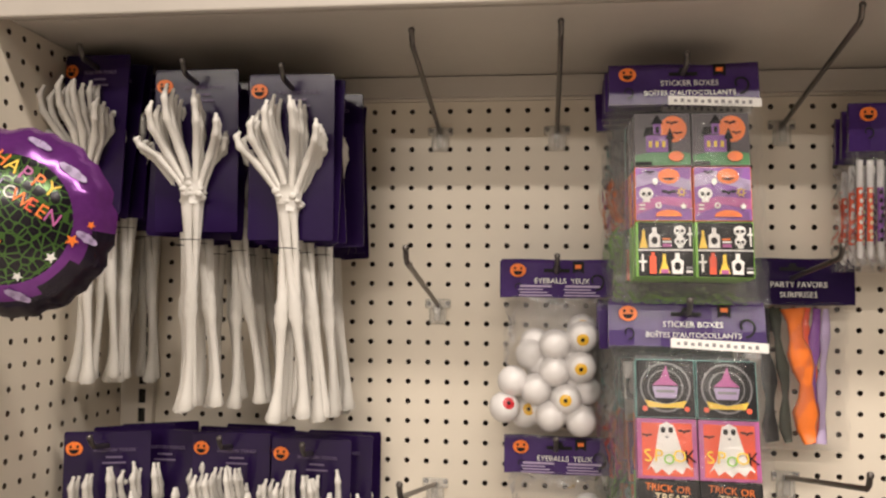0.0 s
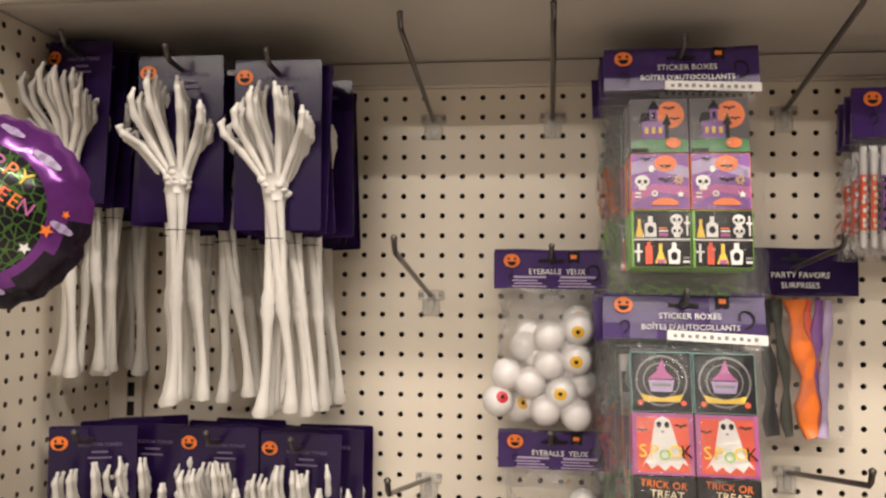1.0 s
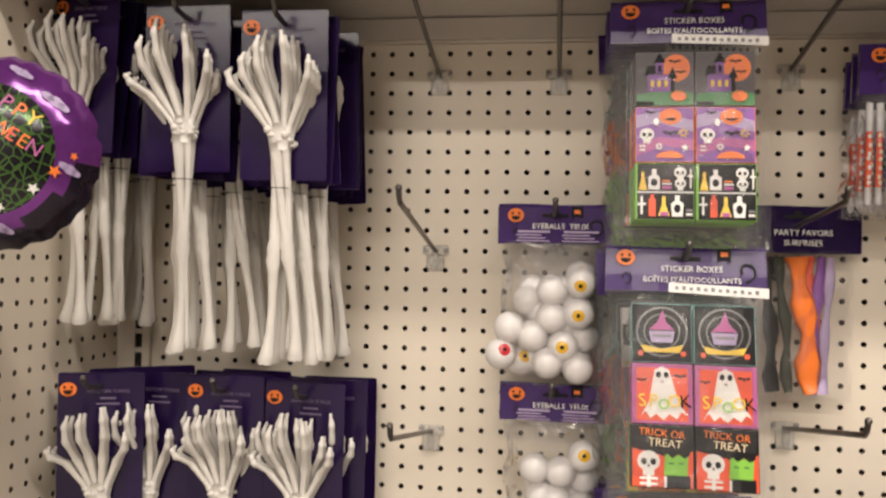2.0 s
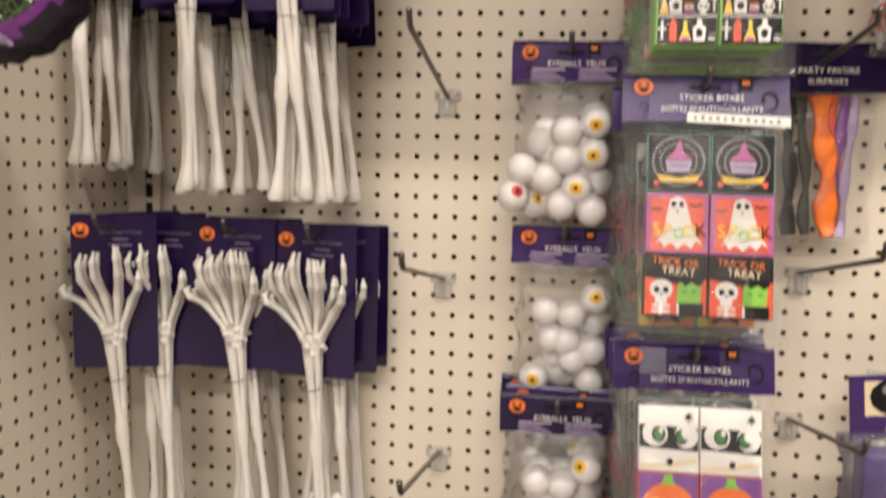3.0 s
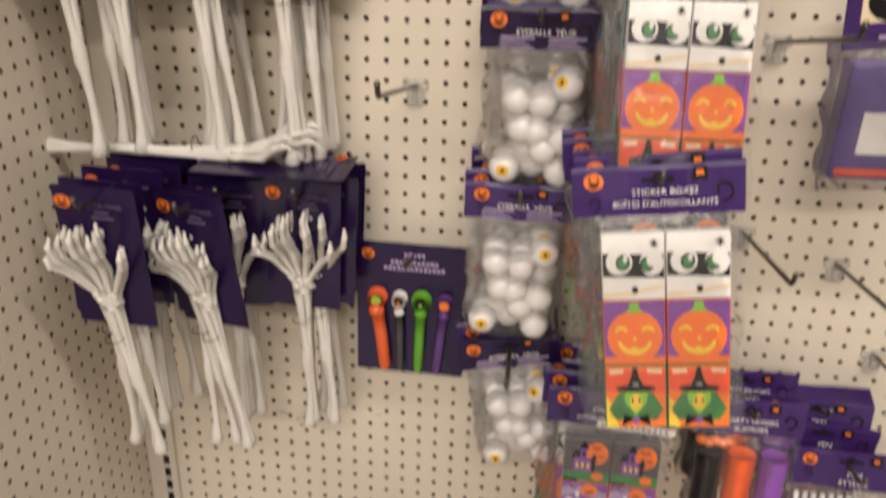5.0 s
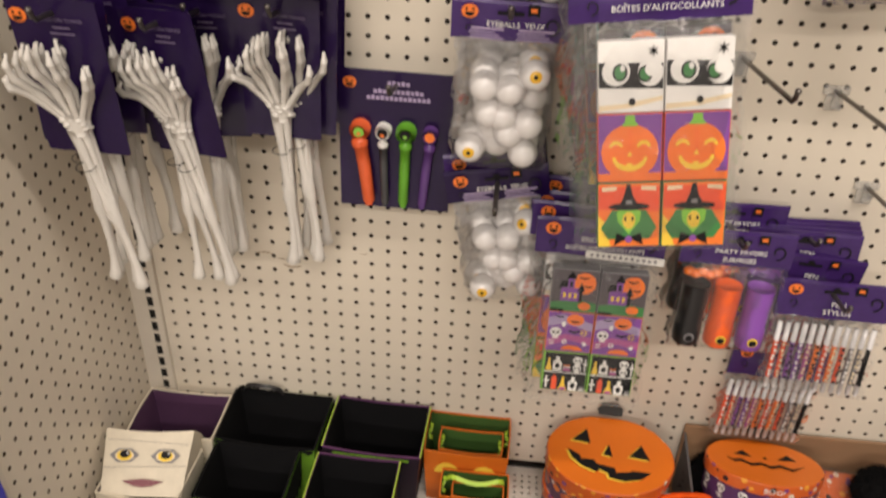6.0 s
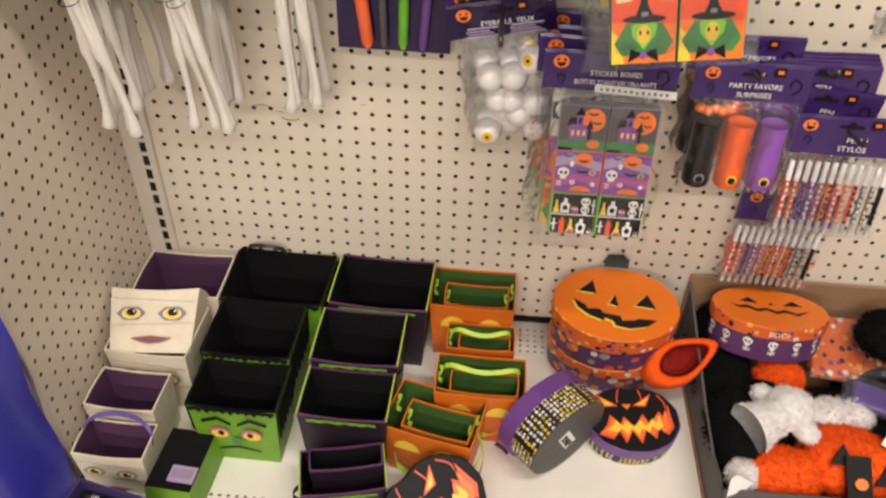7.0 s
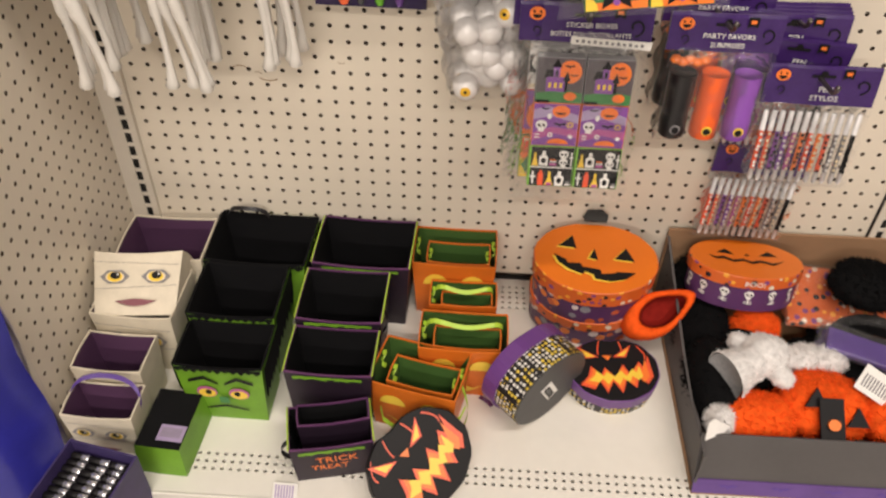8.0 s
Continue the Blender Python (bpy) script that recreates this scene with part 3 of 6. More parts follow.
FULL = rect(0, 0, 1, 1)
ARTS = {
    "house": [("n", FULL), ("d", [(0, 0), (1, 0), (1, 0.22), (0.6, 0.3), (0, 0.2)]), ("o", oval(0.7, 0.7, 0.25, 0.26, 16)), ("k", bat(0.68, 0.82, 0.12)), ("k", bat(0.78, 0.62, 0.1)), ("p", rect(0.2, 0.25, 0.6, 0.58)), ("k", [(0.14, 0.55), (0.42, 0.62), (0.38, 0.74), (0.2, 0.74)]), ("p", rect(0.34, 0.6, 0.48, 0.8)), ("k", [(0.3, 0.8), (0.52, 0.8), (0.41, 0.99)]), ("k", [(0.55, 0.5), (0.72, 0.5), (0.64, 0.72)]), ("k", rect(0.6, 0.25, 0.67, 0.5)), ("y", rect(0.25, 0.34, 0.31, 0.46)), ("y", rect(0.37, 0.34, 0.43, 0.46)), ("y", rect(0.49, 0.34, 0.55, 0.46)), ("k", rect(0.38, 0.62, 0.44, 0.74)), ("o", oval(0.74, 0.16, 0.14, 0.1, 10)), ("k", rect(0, 0, 0.3, 0.06))],
    "pattern": [("p", FULL), ("l", [(0, 0.62), (0.4, 0.72), (1, 0.55), (1, 0.75), (0.3, 0.95), (0, 0.85)]), ("m", [(0, 0.1), (0.5, 0.3), (1, 0.2), (1, 0.4), (0.4, 0.45), (0, 0.3)]), ("o", oval(0.6, 0.83, 0.2, 0.15, 12)), ("k", oval(0.6, 0.8, 0.11, 0.05, 8, 180, 360))] + skull(0.19, 0.5, 0.13) + [("k", bat(0.6, 0.52, 0.15)), ("y", star_pts(0.82, 0.52, 0.1, 7)), ("p", oval(0.82, 0.52, 0.04, 0.04, 8)), ("w", oval(0.4, 0.27, 0.06, 0.06, 8)), ("m", oval(0.4, 0.27, 0.03, 0.03, 6)), ("o", oval(0.58, 0.06, 0.24, 0.13, 12, 0, 180)), ("w", rect(0.06, 0.26, 0.16, 0.29)), ("w", rect(0.06, 0.19, 0.16, 0.22)), ("w", oval(0.35, 0.72, 0.05, 0.07, 8)), ("w", star_pts(0.85, 0.25, 0.07)), ("k", bat(0.25, 0.9, 0.1))],
    "shelves": [("k", FULL), ("w", rect(0, 0.47, 1, 0.5)), ("g", rect(0, 0, 0.03, 1)), ("y", [(0.05, 0.52), (0.2, 0.52), (0.15, 0.75), (0.15, 0.85), (0.1, 0.85), (0.1, 0.75)]), ("w", [(0.22, 0.53), (0.42, 0.53), (0.42, 0.76), (0.36, 0.8), (0.36, 0.9), (0.28, 0.9), (0.28, 0.8), (0.22, 0.76)]), ("k", oval(0.32, 0.66, 0.06, 0.07, 8)), ("m", rect(0.46, 0.54, 0.62, 0.6)), ("w", rect(0.46, 0.62, 0.62, 0.65)), ("o", rect(0.46, 0.67, 0.6, 0.7))] + skull(0.77, 0.84, 0.11) + skull(0.77, 0.64, 0.1) + [("w", rect(0.93, 0.55, 0.96, 0.9)), ("w", rect(0.89, 0.75, 0.99, 0.79)), ("w", rect(0.08, 0.08, 0.12, 0.4)), ("w", rect(0.03, 0.24, 0.17, 0.28)), ("r", rect(0.22, 0.04, 0.34, 0.36)), ("r", rect(0.25, 0.36, 0.31, 0.43)), ("y", [(0.38, 0.05), (0.58, 0.05), (0.51, 0.26), (0.51, 0.4), (0.45, 0.4), (0.45, 0.26)]), ("m", rect(0.42, 0.05, 0.55, 0.12)), ("w", [(0.62, 0.04), (0.8, 0.04), (0.82, 0.27), (0.75, 0.32), (0.75, 0.42), (0.67, 0.42), (0.67, 0.32), (0.6, 0.27)]), ("k", oval(0.71, 0.18, 0.06, 0.08, 8)), ("w", rect(0.86, 0.06, 0.97, 0.1)), ("a", rect(0.86, 0.13, 0.97, 0.17))],
    "badge": [("k", FULL), ("a", oval(0.5, 0.52, 0.44, 0.44, 20)), ("k", oval(0.5, 0.52, 0.41, 0.41, 20)), ("a", oval(0.5, 0.52, 0.31, 0.31, 18)), ("k", oval(0.5, 0.52, 0.29, 0.29, 18)), ("m", [(0.28, 0.55), (0.72, 0.55), (0.58, 0.68), (0.52, 0.9), (0.42, 0.68)]), ("l", [(0.32, 0.33), (0.68, 0.33), (0.72, 0.53), (0.28, 0.53)]), ("a", rect(0.34, 0.42, 0.66, 0.47)), ("y", [(0.2, 0.16), (0.8, 0.16), (0.86, 0.29), (0.5, 0.22), (0.14, 0.29)]), ("r", oval(0.14, 0.14, 0.05, 0.05, 7)), ("r", oval(0.86, 0.14, 0.05, 0.05, 7))],
    "ghost": [("m", FULL), ("r", rect(0.07, 0.04, 0.93, 0.94)), ("k", bat(0.8, 0.8, 0.12)), ("k", bat(0.16, 0.72, 0.1)), ("w", [(0.14, 0.12), (0.22, 0.2), (0.3, 0.08), (0.4, 0.16), (0.52, 0.06), (0.62, 0.16), (0.74, 0.08), (0.82, 0.2), (0.92, 0.14), (0.78, 0.35), (0.68, 0.7), (0.62, 0.9), (0.5, 0.96), (0.38, 0.9), (0.34, 0.7), (0.28, 0.35)]), ("k", oval(0.44, 0.82, 0.045, 0.055, 7)), ("k", oval(0.57, 0.82, 0.045, 0.055, 7)), ("a", oval(0.5, 0.7, 0.03, 0.02, 6))],
    "treat": [("k", FULL), ("r", [(0, 0), (1, 0), (1, 0.6), (0.6, 0.5), (0, 0.62)])] + skull(0.27, 0.42, 0.19) + [("w", rect(0.12, 0.12, 0.42, 0.16)), ("w", rect(0.12, 0.03, 0.42, 0.07)), ("w", rect(0.24, 0, 0.3, 0.2)), ("k", rect(0.55, 0, 0.95, 0.2)), ("g", [(0.52, 0.2), (0.9, 0.2), (0.92, 0.52), (0.54, 0.55)]), ("k", [(0.5, 0.5), (0.58, 0.55), (0.66, 0.48), (0.76, 0.55), (0.86, 0.48), (0.95, 0.54), (0.94, 0.64), (0.52, 0.66)]), ("d", rect(0.6, 0.38, 0.68, 0.41)), ("d", rect(0.76, 0.38, 0.84, 0.41)), ("w", rect(0.52, 0.0, 0.56, 0.18))],
    "mummy": [("w", FULL), ("k", [(0, 0.36), (1, 0.32), (1, 0.68), (0, 0.72)]), ("c", [(0, 0.02), (0.5, 0.06), (1, 0.16), (1, 0.22), (0.4, 0.12), (0, 0.1)]), ("w", oval(0.27, 0.58, 0.22, 0.2, 16)), ("w", oval(0.8, 0.56, 0.2, 0.2, 16)), ("k", oval(0.33, 0.57, 0.12, 0.13, 12)), ("d", oval(0.33, 0.57, 0.085, 0.1, 12)), ("w", oval(0.37, 0.63, 0.04, 0.05, 8)), ("k", oval(0.72, 0.54, 0.12, 0.12, 12)), ("d", oval(0.72, 0.54, 0.085, 0.09, 12)), ("w", oval(0.84, 0.6, 0.13, 0.1, 12)), ("k", star_pts(0.84, 0.86, 0.1, 6, 0.3)), ("k", oval(0.52, 0.15, 0.055, 0.055, 10))],
    "pumpkin": [("p", FULL), ("o", rect(0, 0, 1, 0.12)), ("o", oval(0.5, 0.44, 0.46, 0.42, 20)), ("r", oval(0.5, 0.44, 0.02, 0.4, 8)), ("o", oval(0.5, 0.44, 0.012, 0.4, 8)), ("g", [(0.36, 0.83), (0.64, 0.83), (0.58, 0.9), (0.57, 0.99), (0.43, 0.99), (0.42, 0.9)]), ("y", oval(0.28, 0.52, 0.11, 0.1, 10, 0, 180)), ("o", oval(0.28, 0.51, 0.07, 0.05, 8, 0, 180)), ("y", oval(0.72, 0.52, 0.11, 0.1, 10, 0, 180)), ("o", oval(0.72, 0.51, 0.07, 0.05, 8, 0, 180)), ("y", [(0.46, 0.38), (0.54, 0.38), (0.5, 0.47)]), ("y", oval(0.5, 0.37, 0.28, 0.22, 14, 180, 360)), ("o", oval(0.5, 0.38, 0.23, 0.14, 12, 180, 360)), ("y", rect(0.45, 0.2, 0.54, 0.28))],
    "witch": [("o", FULL), ("r", [(0, 0.6), (1, 0.55), (1, 0.95), (0, 0.95)]), ("y", [(0, 0), (0.2, 0), (0.1, 0.4), (0, 0.5)]), ("c", [(0.06, 0.88), (0.3, 0.9), (0.3, 0.96), (0.06, 0.95)]), ("c", [(0.7, 0.9), (0.94, 0.88), (0.94, 0.95), (0.7, 0.96)]), ("d", [(0.16, 0.12), (0.84, 0.12), (0.96, 0.3), (0.78, 0.58), (0.22, 0.58), (0.04, 0.3)]), ("g", [(0.5, 0.2), (0.68, 0.4), (0.7, 0.55), (0.6, 0.62), (0.4, 0.62), (0.3, 0.55), (0.32, 0.4)]), ("y", oval(0.5, 0.42, 0.11, 0.14, 10)), ("k", oval(0.5, 0.64, 0.34, 0.06, 14)), ("k", [(0.34, 0.64), (0.66, 0.64), (0.56, 0.82), (0.52, 0.99), (0.46, 0.99), (0.42, 0.82)]), ("a", rect(0.45, 0.68, 0.55, 0.74)), ("k", [(0.5, 0.14), (0.26, 0.02), (0.3, 0.22)]), ("k", [(0.5, 0.14), (0.74, 0.02), (0.7, 0.22)]), ("p", oval(0.5, 0.12, 0.06, 0.06, 8)), ("k", oval(0.44, 0.45, 0.02, 0.04, 6)), ("k", oval(0.56, 0.45, 0.02, 0.04, 6))],
}
SIDE = {"house": GREY, "pattern": ORANGE, "shelves": GREEN, "badge": TEAL, "ghost": PINK, "treat": BLACK, "mummy": WHITE, "pumpkin": RED, "witch": DGREEN}
BOXMESH = {}


def sticker_pack(arts, label, bw=0.0577, bh=0.0578, depth=0.019, barcode=True):
    """Six little printed cartons in a clear bag under a header card."""
    t = thing("sticker_box_pack", label, "party favors", None, "sticker box packs on the pegs")
    header(t, 0.157, 0.047, HEAD, [("STICKER BOXES", 0.0085, 0.006, -0.0125), ("BOÎTES D'AUTOCOLLANTS", 0.0078, 0.006, -0.0235)], barcode=barcode)
    bm = bmesh.new()
    pillow(bm, 0.153, -0.250, -0.034, 0.030, random.Random(len(label)), y=-0.004)
    part("bag", bm, FILM, t, "clear plastic bag", smooth=True)
    rows = [-0.0495 - bh * (k + 1) - 0.0008 * k for k in range(3)]
    for r, name in enumerate(arts):
        if name not in BOXMESH:
            bm = bmesh.new()
            box(bm, 0, bw, 0, depth, 0, bh, bevel=0.0008)
            me = bpy.data.meshes.new("sticker_box")
            bm.to_mesh(me)
            bm.free()
            me.materials.append(SIDE[name])
            bm = bmesh.new()
            draw(bm, ARTS[name], 0.0008, 0.0008, bw - 0.0016, bh - 0.0016, -0.0001, 0.00012)
            pr = bpy.data.meshes.new("print")
            bm.to_mesh(pr)
            bm.free()
            for m in ART:
                pr.materials.append(m)
            BOXMESH[name] = (me, pr)
        me, pr = BOXMESH[name]
        for c in (0, 1):
            b = shared("sticker_box", me, t, pose(0.0042 - bw + c * (bw + 0.0012), -0.016, rows[r], 0.6 * (r - 1), 0.4 * (c - 0.5), 0.5 * (r - 1)))
            shared("print", pr, b)
            if name == "ghost":
                for i, ch in enumerate("SPOOK"):
                    write(ch, 0.017 - 0.003 * (i == 2), (YELLOW, YELLOW, GREEN, YELLOW, BLACK)[i], b, pose(0.010 + 0.0100 * i, -0.0035, 0.0215 - 0.003 * (i == 2), 0, (-6, 4, 0, 5, -4)[i], 0))
            if name == "treat":
                write("TRICK OR", 0.0095, ORANGE, b, pose(0.028, -0.0035, 0.0500, 0, 4, 0))
                write("TREAT", 0.0105, CREAM, b, pose(0.031, -0.0035, 0.0410, 0, 4, 0))
    return t


S_HOUSE = sticker_pack(("house", "pattern", "shelves"), "clear bag of printed sticker boxes with a haunted house on top")
S_GHOST = sticker_pack(("badge", "ghost", "treat"), "clear bag of printed sticker boxes with white ghosts")
S_MUMMY = sticker_pack(("mummy", "pumpkin", "witch"), "clear bag of printed sticker boxes with pumpkins and witches", bw=0.0577, bh=0.0635, barcode=False)
placed = set()


def hang(proto, x, y, z, yaw=0, tilt=0, lean=0):
    m = pose(x, y, z, lean, tilt, yaw)
    if proto not in placed:
        placed.add(proto)
        proto.matrix_basis = m
        return proto
    return copy_thing(proto, m)


rng = random.Random(11)
for proto, x, z, front, n, gap, tilt, lean, kinds in (
    (S_HOUSE, 0.3475, 1.848, -0.165, 5, 0.030, 0, -8, (S_HOUSE, S_HOUSE, S_GHOST)),
    (S_GHOST, 0.3460, 1.5905, -0.188, 5, 0.033, 0, -12, (S_GHOST, S_HOUSE, S_MUMMY)),
    (S_MUMMY, 0.3490, 1.322, -0.188, 5, 0.033, -1, -13, (S_MUMMY, S_GHOST, S_HOUSE)),
    (S_MUMMY, 0.3330, 1.126, -0.284, 7, 0.036, -7, -12, (S_MUMMY, S_HOUSE, S_GHOST)),
    (S_HOUSE, 0.3380, 0.795, -0.160, 4, 0.034, 0, -9, (S_HOUSE, S_MUMMY)),
):
    hang_hook(x, z - 0.018, abs(front) + 0.022)
    for k in range(n):
        rear = k > 0
        hang(kinds[k % len(kinds)] if rear else proto, x + (rng.uniform(-0.008, 0.004) if rear else 0), front + gap * k, z + (rng.uniform(-0.004, 0.002) if rear else 0), rng.uniform(-3, 3) if rear else 0, tilt + (rng.uniform(-2.5, 2.5) if rear else 0), lean * (1 - 0.22 * k))


# ---- bags of eyeballs ----
EYEWHITE = mat("eyeball_white_plastic", (0.80, 0.775, 0.765), 0.25, vary=0.04, scale=30)
IRIS = mat("eyeball_yellow_iris", (0.80, 0.46, 0.03), 0.3)
IRIS2 = mat("eyeball_red_iris", (0.55, 0.03, 0.04), 0.3)


def eyeball_mesh(iris):
    bm = bmesh.new()
    bmesh.ops.create_uvsphere(bm, u_segments=20, v_segments=24, radius=0.0185)
    for f in bm.faces:
        c = f.calc_center_median().normalized()
        a = math.degrees(math.acos(max(-1, min(1, c.z))))
        f.material_index = 2 if a < 8 else 1 if a < 21 else 0
    me = bpy.data.meshes.new("eyeball")
    bm.to_mesh(me)
    bm.free()
    for m in (EYEWHITE, iris, BLACK):
        me.materials.append(m)
    me.polygons.foreach_set("use_smooth", [True] * len(me.polygons))
    return me


EYES = (eyeball_mesh(IRIS), eyeball_mesh(IRIS2))
LAYOUT = (
    ((0.032, -0.078), (-0.002, -0.088), (0.030, -0.113), (-0.031, -0.102), (-0.002, -0.119), (-0.025, -0.141), (0.012, -0.152), (-0.038, -0.172), (0.030, -0.177), (-0.052, -0.132), (-0.006, -0.172), (0.036, -0.143), (-0.062, -0.163)),
    ((0.036, -0.071), (-0.024, -0.088), (0.008, -0.091), (0.038, -0.103), (-0.016, -0.121), (0.011, -0.146), (-0.036, -0.170), (-0.001, -0.168), (0.032, -0.172), (0.034, -0.133), (0.002, -0.124)),
)


def eyeball_pack(layout, seed, tight, label):
    t = thing("eyeball_pack", label, "party favors", None, "eyeball packs on the pegs")
    header(t, 0.131, 0.045, HEAD if seed < 3 else CARD, [("EYEBALLS  YEUX", 0.0088, 0.006, -0.0135)], warn=True)
    rng = random.Random(seed)
    bm = bmesh.new()
    pillow(bm, 0.122 * tight, -0.198, -0.03, 0.034, rng, y=-0.002)
    part("bag", bm, FILM, t, "clear plastic bag", smooth=True)
    for i, (x, z) in enumerate(LAYOUT[layout]):
        front = i % 4 != 3
        m = pose(x * tight, -0.006 if front else 0.012, z) @ Euler((rng.uniform(-2.6, -0.6), rng.uniform(-0.8, 0.8), rng.uniform(-1, 1))).to_matrix().to_4x4()
        if i in ((0, 2, 6, 7, 12) if layout == 0 else (0, 6)):
            m = pose(x * tight, -0.006 if front else 0.012, z, 90 + rng.uniform(-35, 35), rng.uniform(-45, 45), 0)
        shared("eyeball", EYES[1 if i == 12 else 0], t, m)
    for x, z in ((0.014, -0.100), (-0.018, -0.112), (0.018, -0.132), (-0.010, -0.150), (0.020, -0.165), (-0.024, -0.168)):
        shared("eyeball", EYES[0], t, pose(x * tight, 0.015, z, -70 + rng.uniform(-20, 20), rng.uniform(-30, 30), 0))
    return t


E1 = eyeball_pack(0, 1, 0.97, "clear bag of white plastic eyeballs with yellow irises")
E2 = eyeball_pack(1, 2, 0.95, "clear bag of a dozen white plastic eyeballs")
E3 = eyeball_pack(1, 3, 0.92, "clear bag of white plastic eyeballs under a dark header")
for proto, x, z, front, n, tilt, yaw in ((E1, 0.2155, 1.639, -0.085, 2, 0, 0), (E2, 0.220, 1.429, -0.064, 1, 0, 0), (E3, 0.2155, 1.240, -0.112, 3, -1, 0), (E2, 0.207, 1.040, -0.118, 4, 1, 2), (E3, 0.205, 0.828, -0.105, 3, -9, 4)):
    hang_hook(0.2155 if z > 1.1 else 0.207, z - 0.018, abs(front) + (0.03 if z > 1 else 0.10), 0.02)
    for k in range(n):
        hang(proto if k == 0 else (E1, E2, E3)[k % 3], x + (rng.uniform(-0.006, 0.006) if k else 0), front + 0.038 * k, z + (0.004 * k if z < 1.1 else 0), yaw, tilt + (rng.uniform(-3, 3) if k else 0), 3 if k == 0 else 0)


# ---- party favours, pens, glow sticks ----
BLACKCAMO = mat("dark_camouflage_cord", (0.03, 0.035, 0.02), 0.5, vary=0.6, scale=60)


def favour_strips():
    t = thing("party_favor_pack", "clear bag of orange, purple and black bracelets", "party favors", None, "party favor packs")
    header(t, 0.142, 0.056, CARD, [("PARTY FAVORS", 0.0095, 0.006, -0.020), ("SURPRISES", 0.0095, 0.006, -0.032)], mark=False, badge=False)
    bm = bmesh.new()
    pillow(bm, 0.122, -0.215, -0.04, 0.026, random.Random(2), y=-0.002)
    part("bag", bm, FILM, t, "clear plastic bag", smooth=True)
    for k, (m, x, w, bend) in enumerate(((BLACK, -0.036, 0.009, 0.012), (BLACKCAMO, -0.022, 0.007, 0.016), (ORANGE, -0.002, 0.014, 0.020), (RED, 0.010, 0.012, 0.016), (PURPLE, 0.026, 0.008, -0.012), (LILAC, 0.035, 0.006, -0.008))):
        bm = bmesh.new()
        pts = [(x + bend * (j / 9) * (1 - 0.25 * math.sin(j)), -0.006 - 0.003 * (k % 3), -0.048 - 0.0175 * j) for j in range(10)]
        tube(bm, pts, [w * (0.8 + 0.3 * math.sin(j * 1.7 + k)) for j in range(10)], 8, squash=0.35)
        part("bracelet", bm, m, t, smooth=True)
    return t


def favour_cups():
    t = thing("party_favor_pack", "clear bag of black, orange and purple plastic tubes", "party favors", None, "party favor packs")
    header(t, 0.142, 0.05, HEAD, [("PARTY FAVORS", 0.0095, 0.004, -0.0155), ("SURPRISES", 0.0095, 0.004, -0.0275)])
    bm = bmesh.new()
    pillow(bm, 0.136, -0.17, -0.034, 0.036, random.Random(3), y=-0.002)
    part("bag", bm, FILM, t, "clear plastic bag", smooth=True)
    for k, m in enumerate((mat("black_plastic", (0.012, 0.011, 0.013), 0.3), mat("orange_plastic", (0.90, 0.13, 0.02), 0.3), mat("purple_plastic", (0.25, 0.08, 0.42), 0.3))):
        bm = bmesh.new()
        x = -0.042 + 0.042 * k
        top, bot = -0.066, -0.158
        tube(bm, [(x, -0.004, bot), (x, -0.004, bot + 0.003), (x, -0.004, bot + 0.03), (x, -0.004, bot + 0.034), (x, -0.004, top)], [0.0165, 0.0185, 0.0185, 0.0172, 0.018], 18, caps=False)
        tube(bm, [(x, -0.004, top), (x, -0.004, top - 0.001), (x, -0.004, bot + 0.035)], [0.018, 0.0165, 0.015], 18)
        cup = part("tube", bm, m, t, smooth=True)
        bm = bmesh.new()
        draw(bm, [("y" if k else "a", oval(x, bot + 0.016, 0.007, 0.007, 10)), ("k", oval(x, bot + 0.015, 0.005, 0.005, 10))], 0, 0, 1, 1, -0.0235, 0.0004)
        part("print", bm, ART, cup)
    bm = bmesh.new()
    for k in range(5):
        blob(bm, (-0.055 + 0.009 * k, -0.004, -0.05 - 0.003 * (k % 2)), 0.008, 0.008, 0.006)
    part("small_toys", bm, ORANGE, t, "small orange toys", smooth=True)
    return t


PENCLEAR = mat("clear_pen_cap", (0.72, 0.70, 0.70), 0.2)


def pen_pack(n, label):
    t = thing("pen_pack", label, "pens", None, "pen packs")
    w = 0.142
    header(t, w, 0.055, HEAD, [("PEN", 0.0105, 0.006, -0.0185), ("STYLOS", 0.0105, 0.006, -0.031)], warn=False)
    bm = bmesh.new()
    pillow(bm, w, -0.17, -0.038, 0.016, random.Random(n), y=-0.001)
    part("bag", bm, FILM, t, "clear plastic bag", smooth=True)
    rng = random.Random(9)
    for k in range(n):
        x = -w / 2 + 0.011 + (w - 0.022) * k / (n - 1)
        bm = bmesh.new()
        tube(bm, [(x, -0.004, -0.052), (x, -0.004, -0.053), (x, -0.004, -0.083)], [0.002, 0.0038, 0.0038], 8, mi=0)
        tube(bm, [(x, -0.004, -0.083), (x, -0.004, -0.143)], [0.0034, 0.0034], 8, mi=1, caps=False)
        tube(bm, [(x, -0.004, -0.143), (x, -0.004, -0.158), (x, -0.004, -0.162)], [0.0036, 0.0036, 0.0018], 8, mi=0)
        main = (RED, RED, PURPLE, PURPLE, PINK, ORANGE, RED, ORANGE, RED, GREY, GREY, BLACK)[k % 12]
        for j in range(7):
            z = -0.088 - 0.0085 * j + rng.uniform(-0.002, 0.002)
            plate(bm, oval(x + rng.uniform(-0.001, 0.001), z, 0.0021, 0.0028, 7), -0.0078, 0.0002, 2)
        part("pen", bm, [PENCLEAR, main, (WHITE, CREAM, BLACK)[k % 3]], t, smooth=True)
    return t


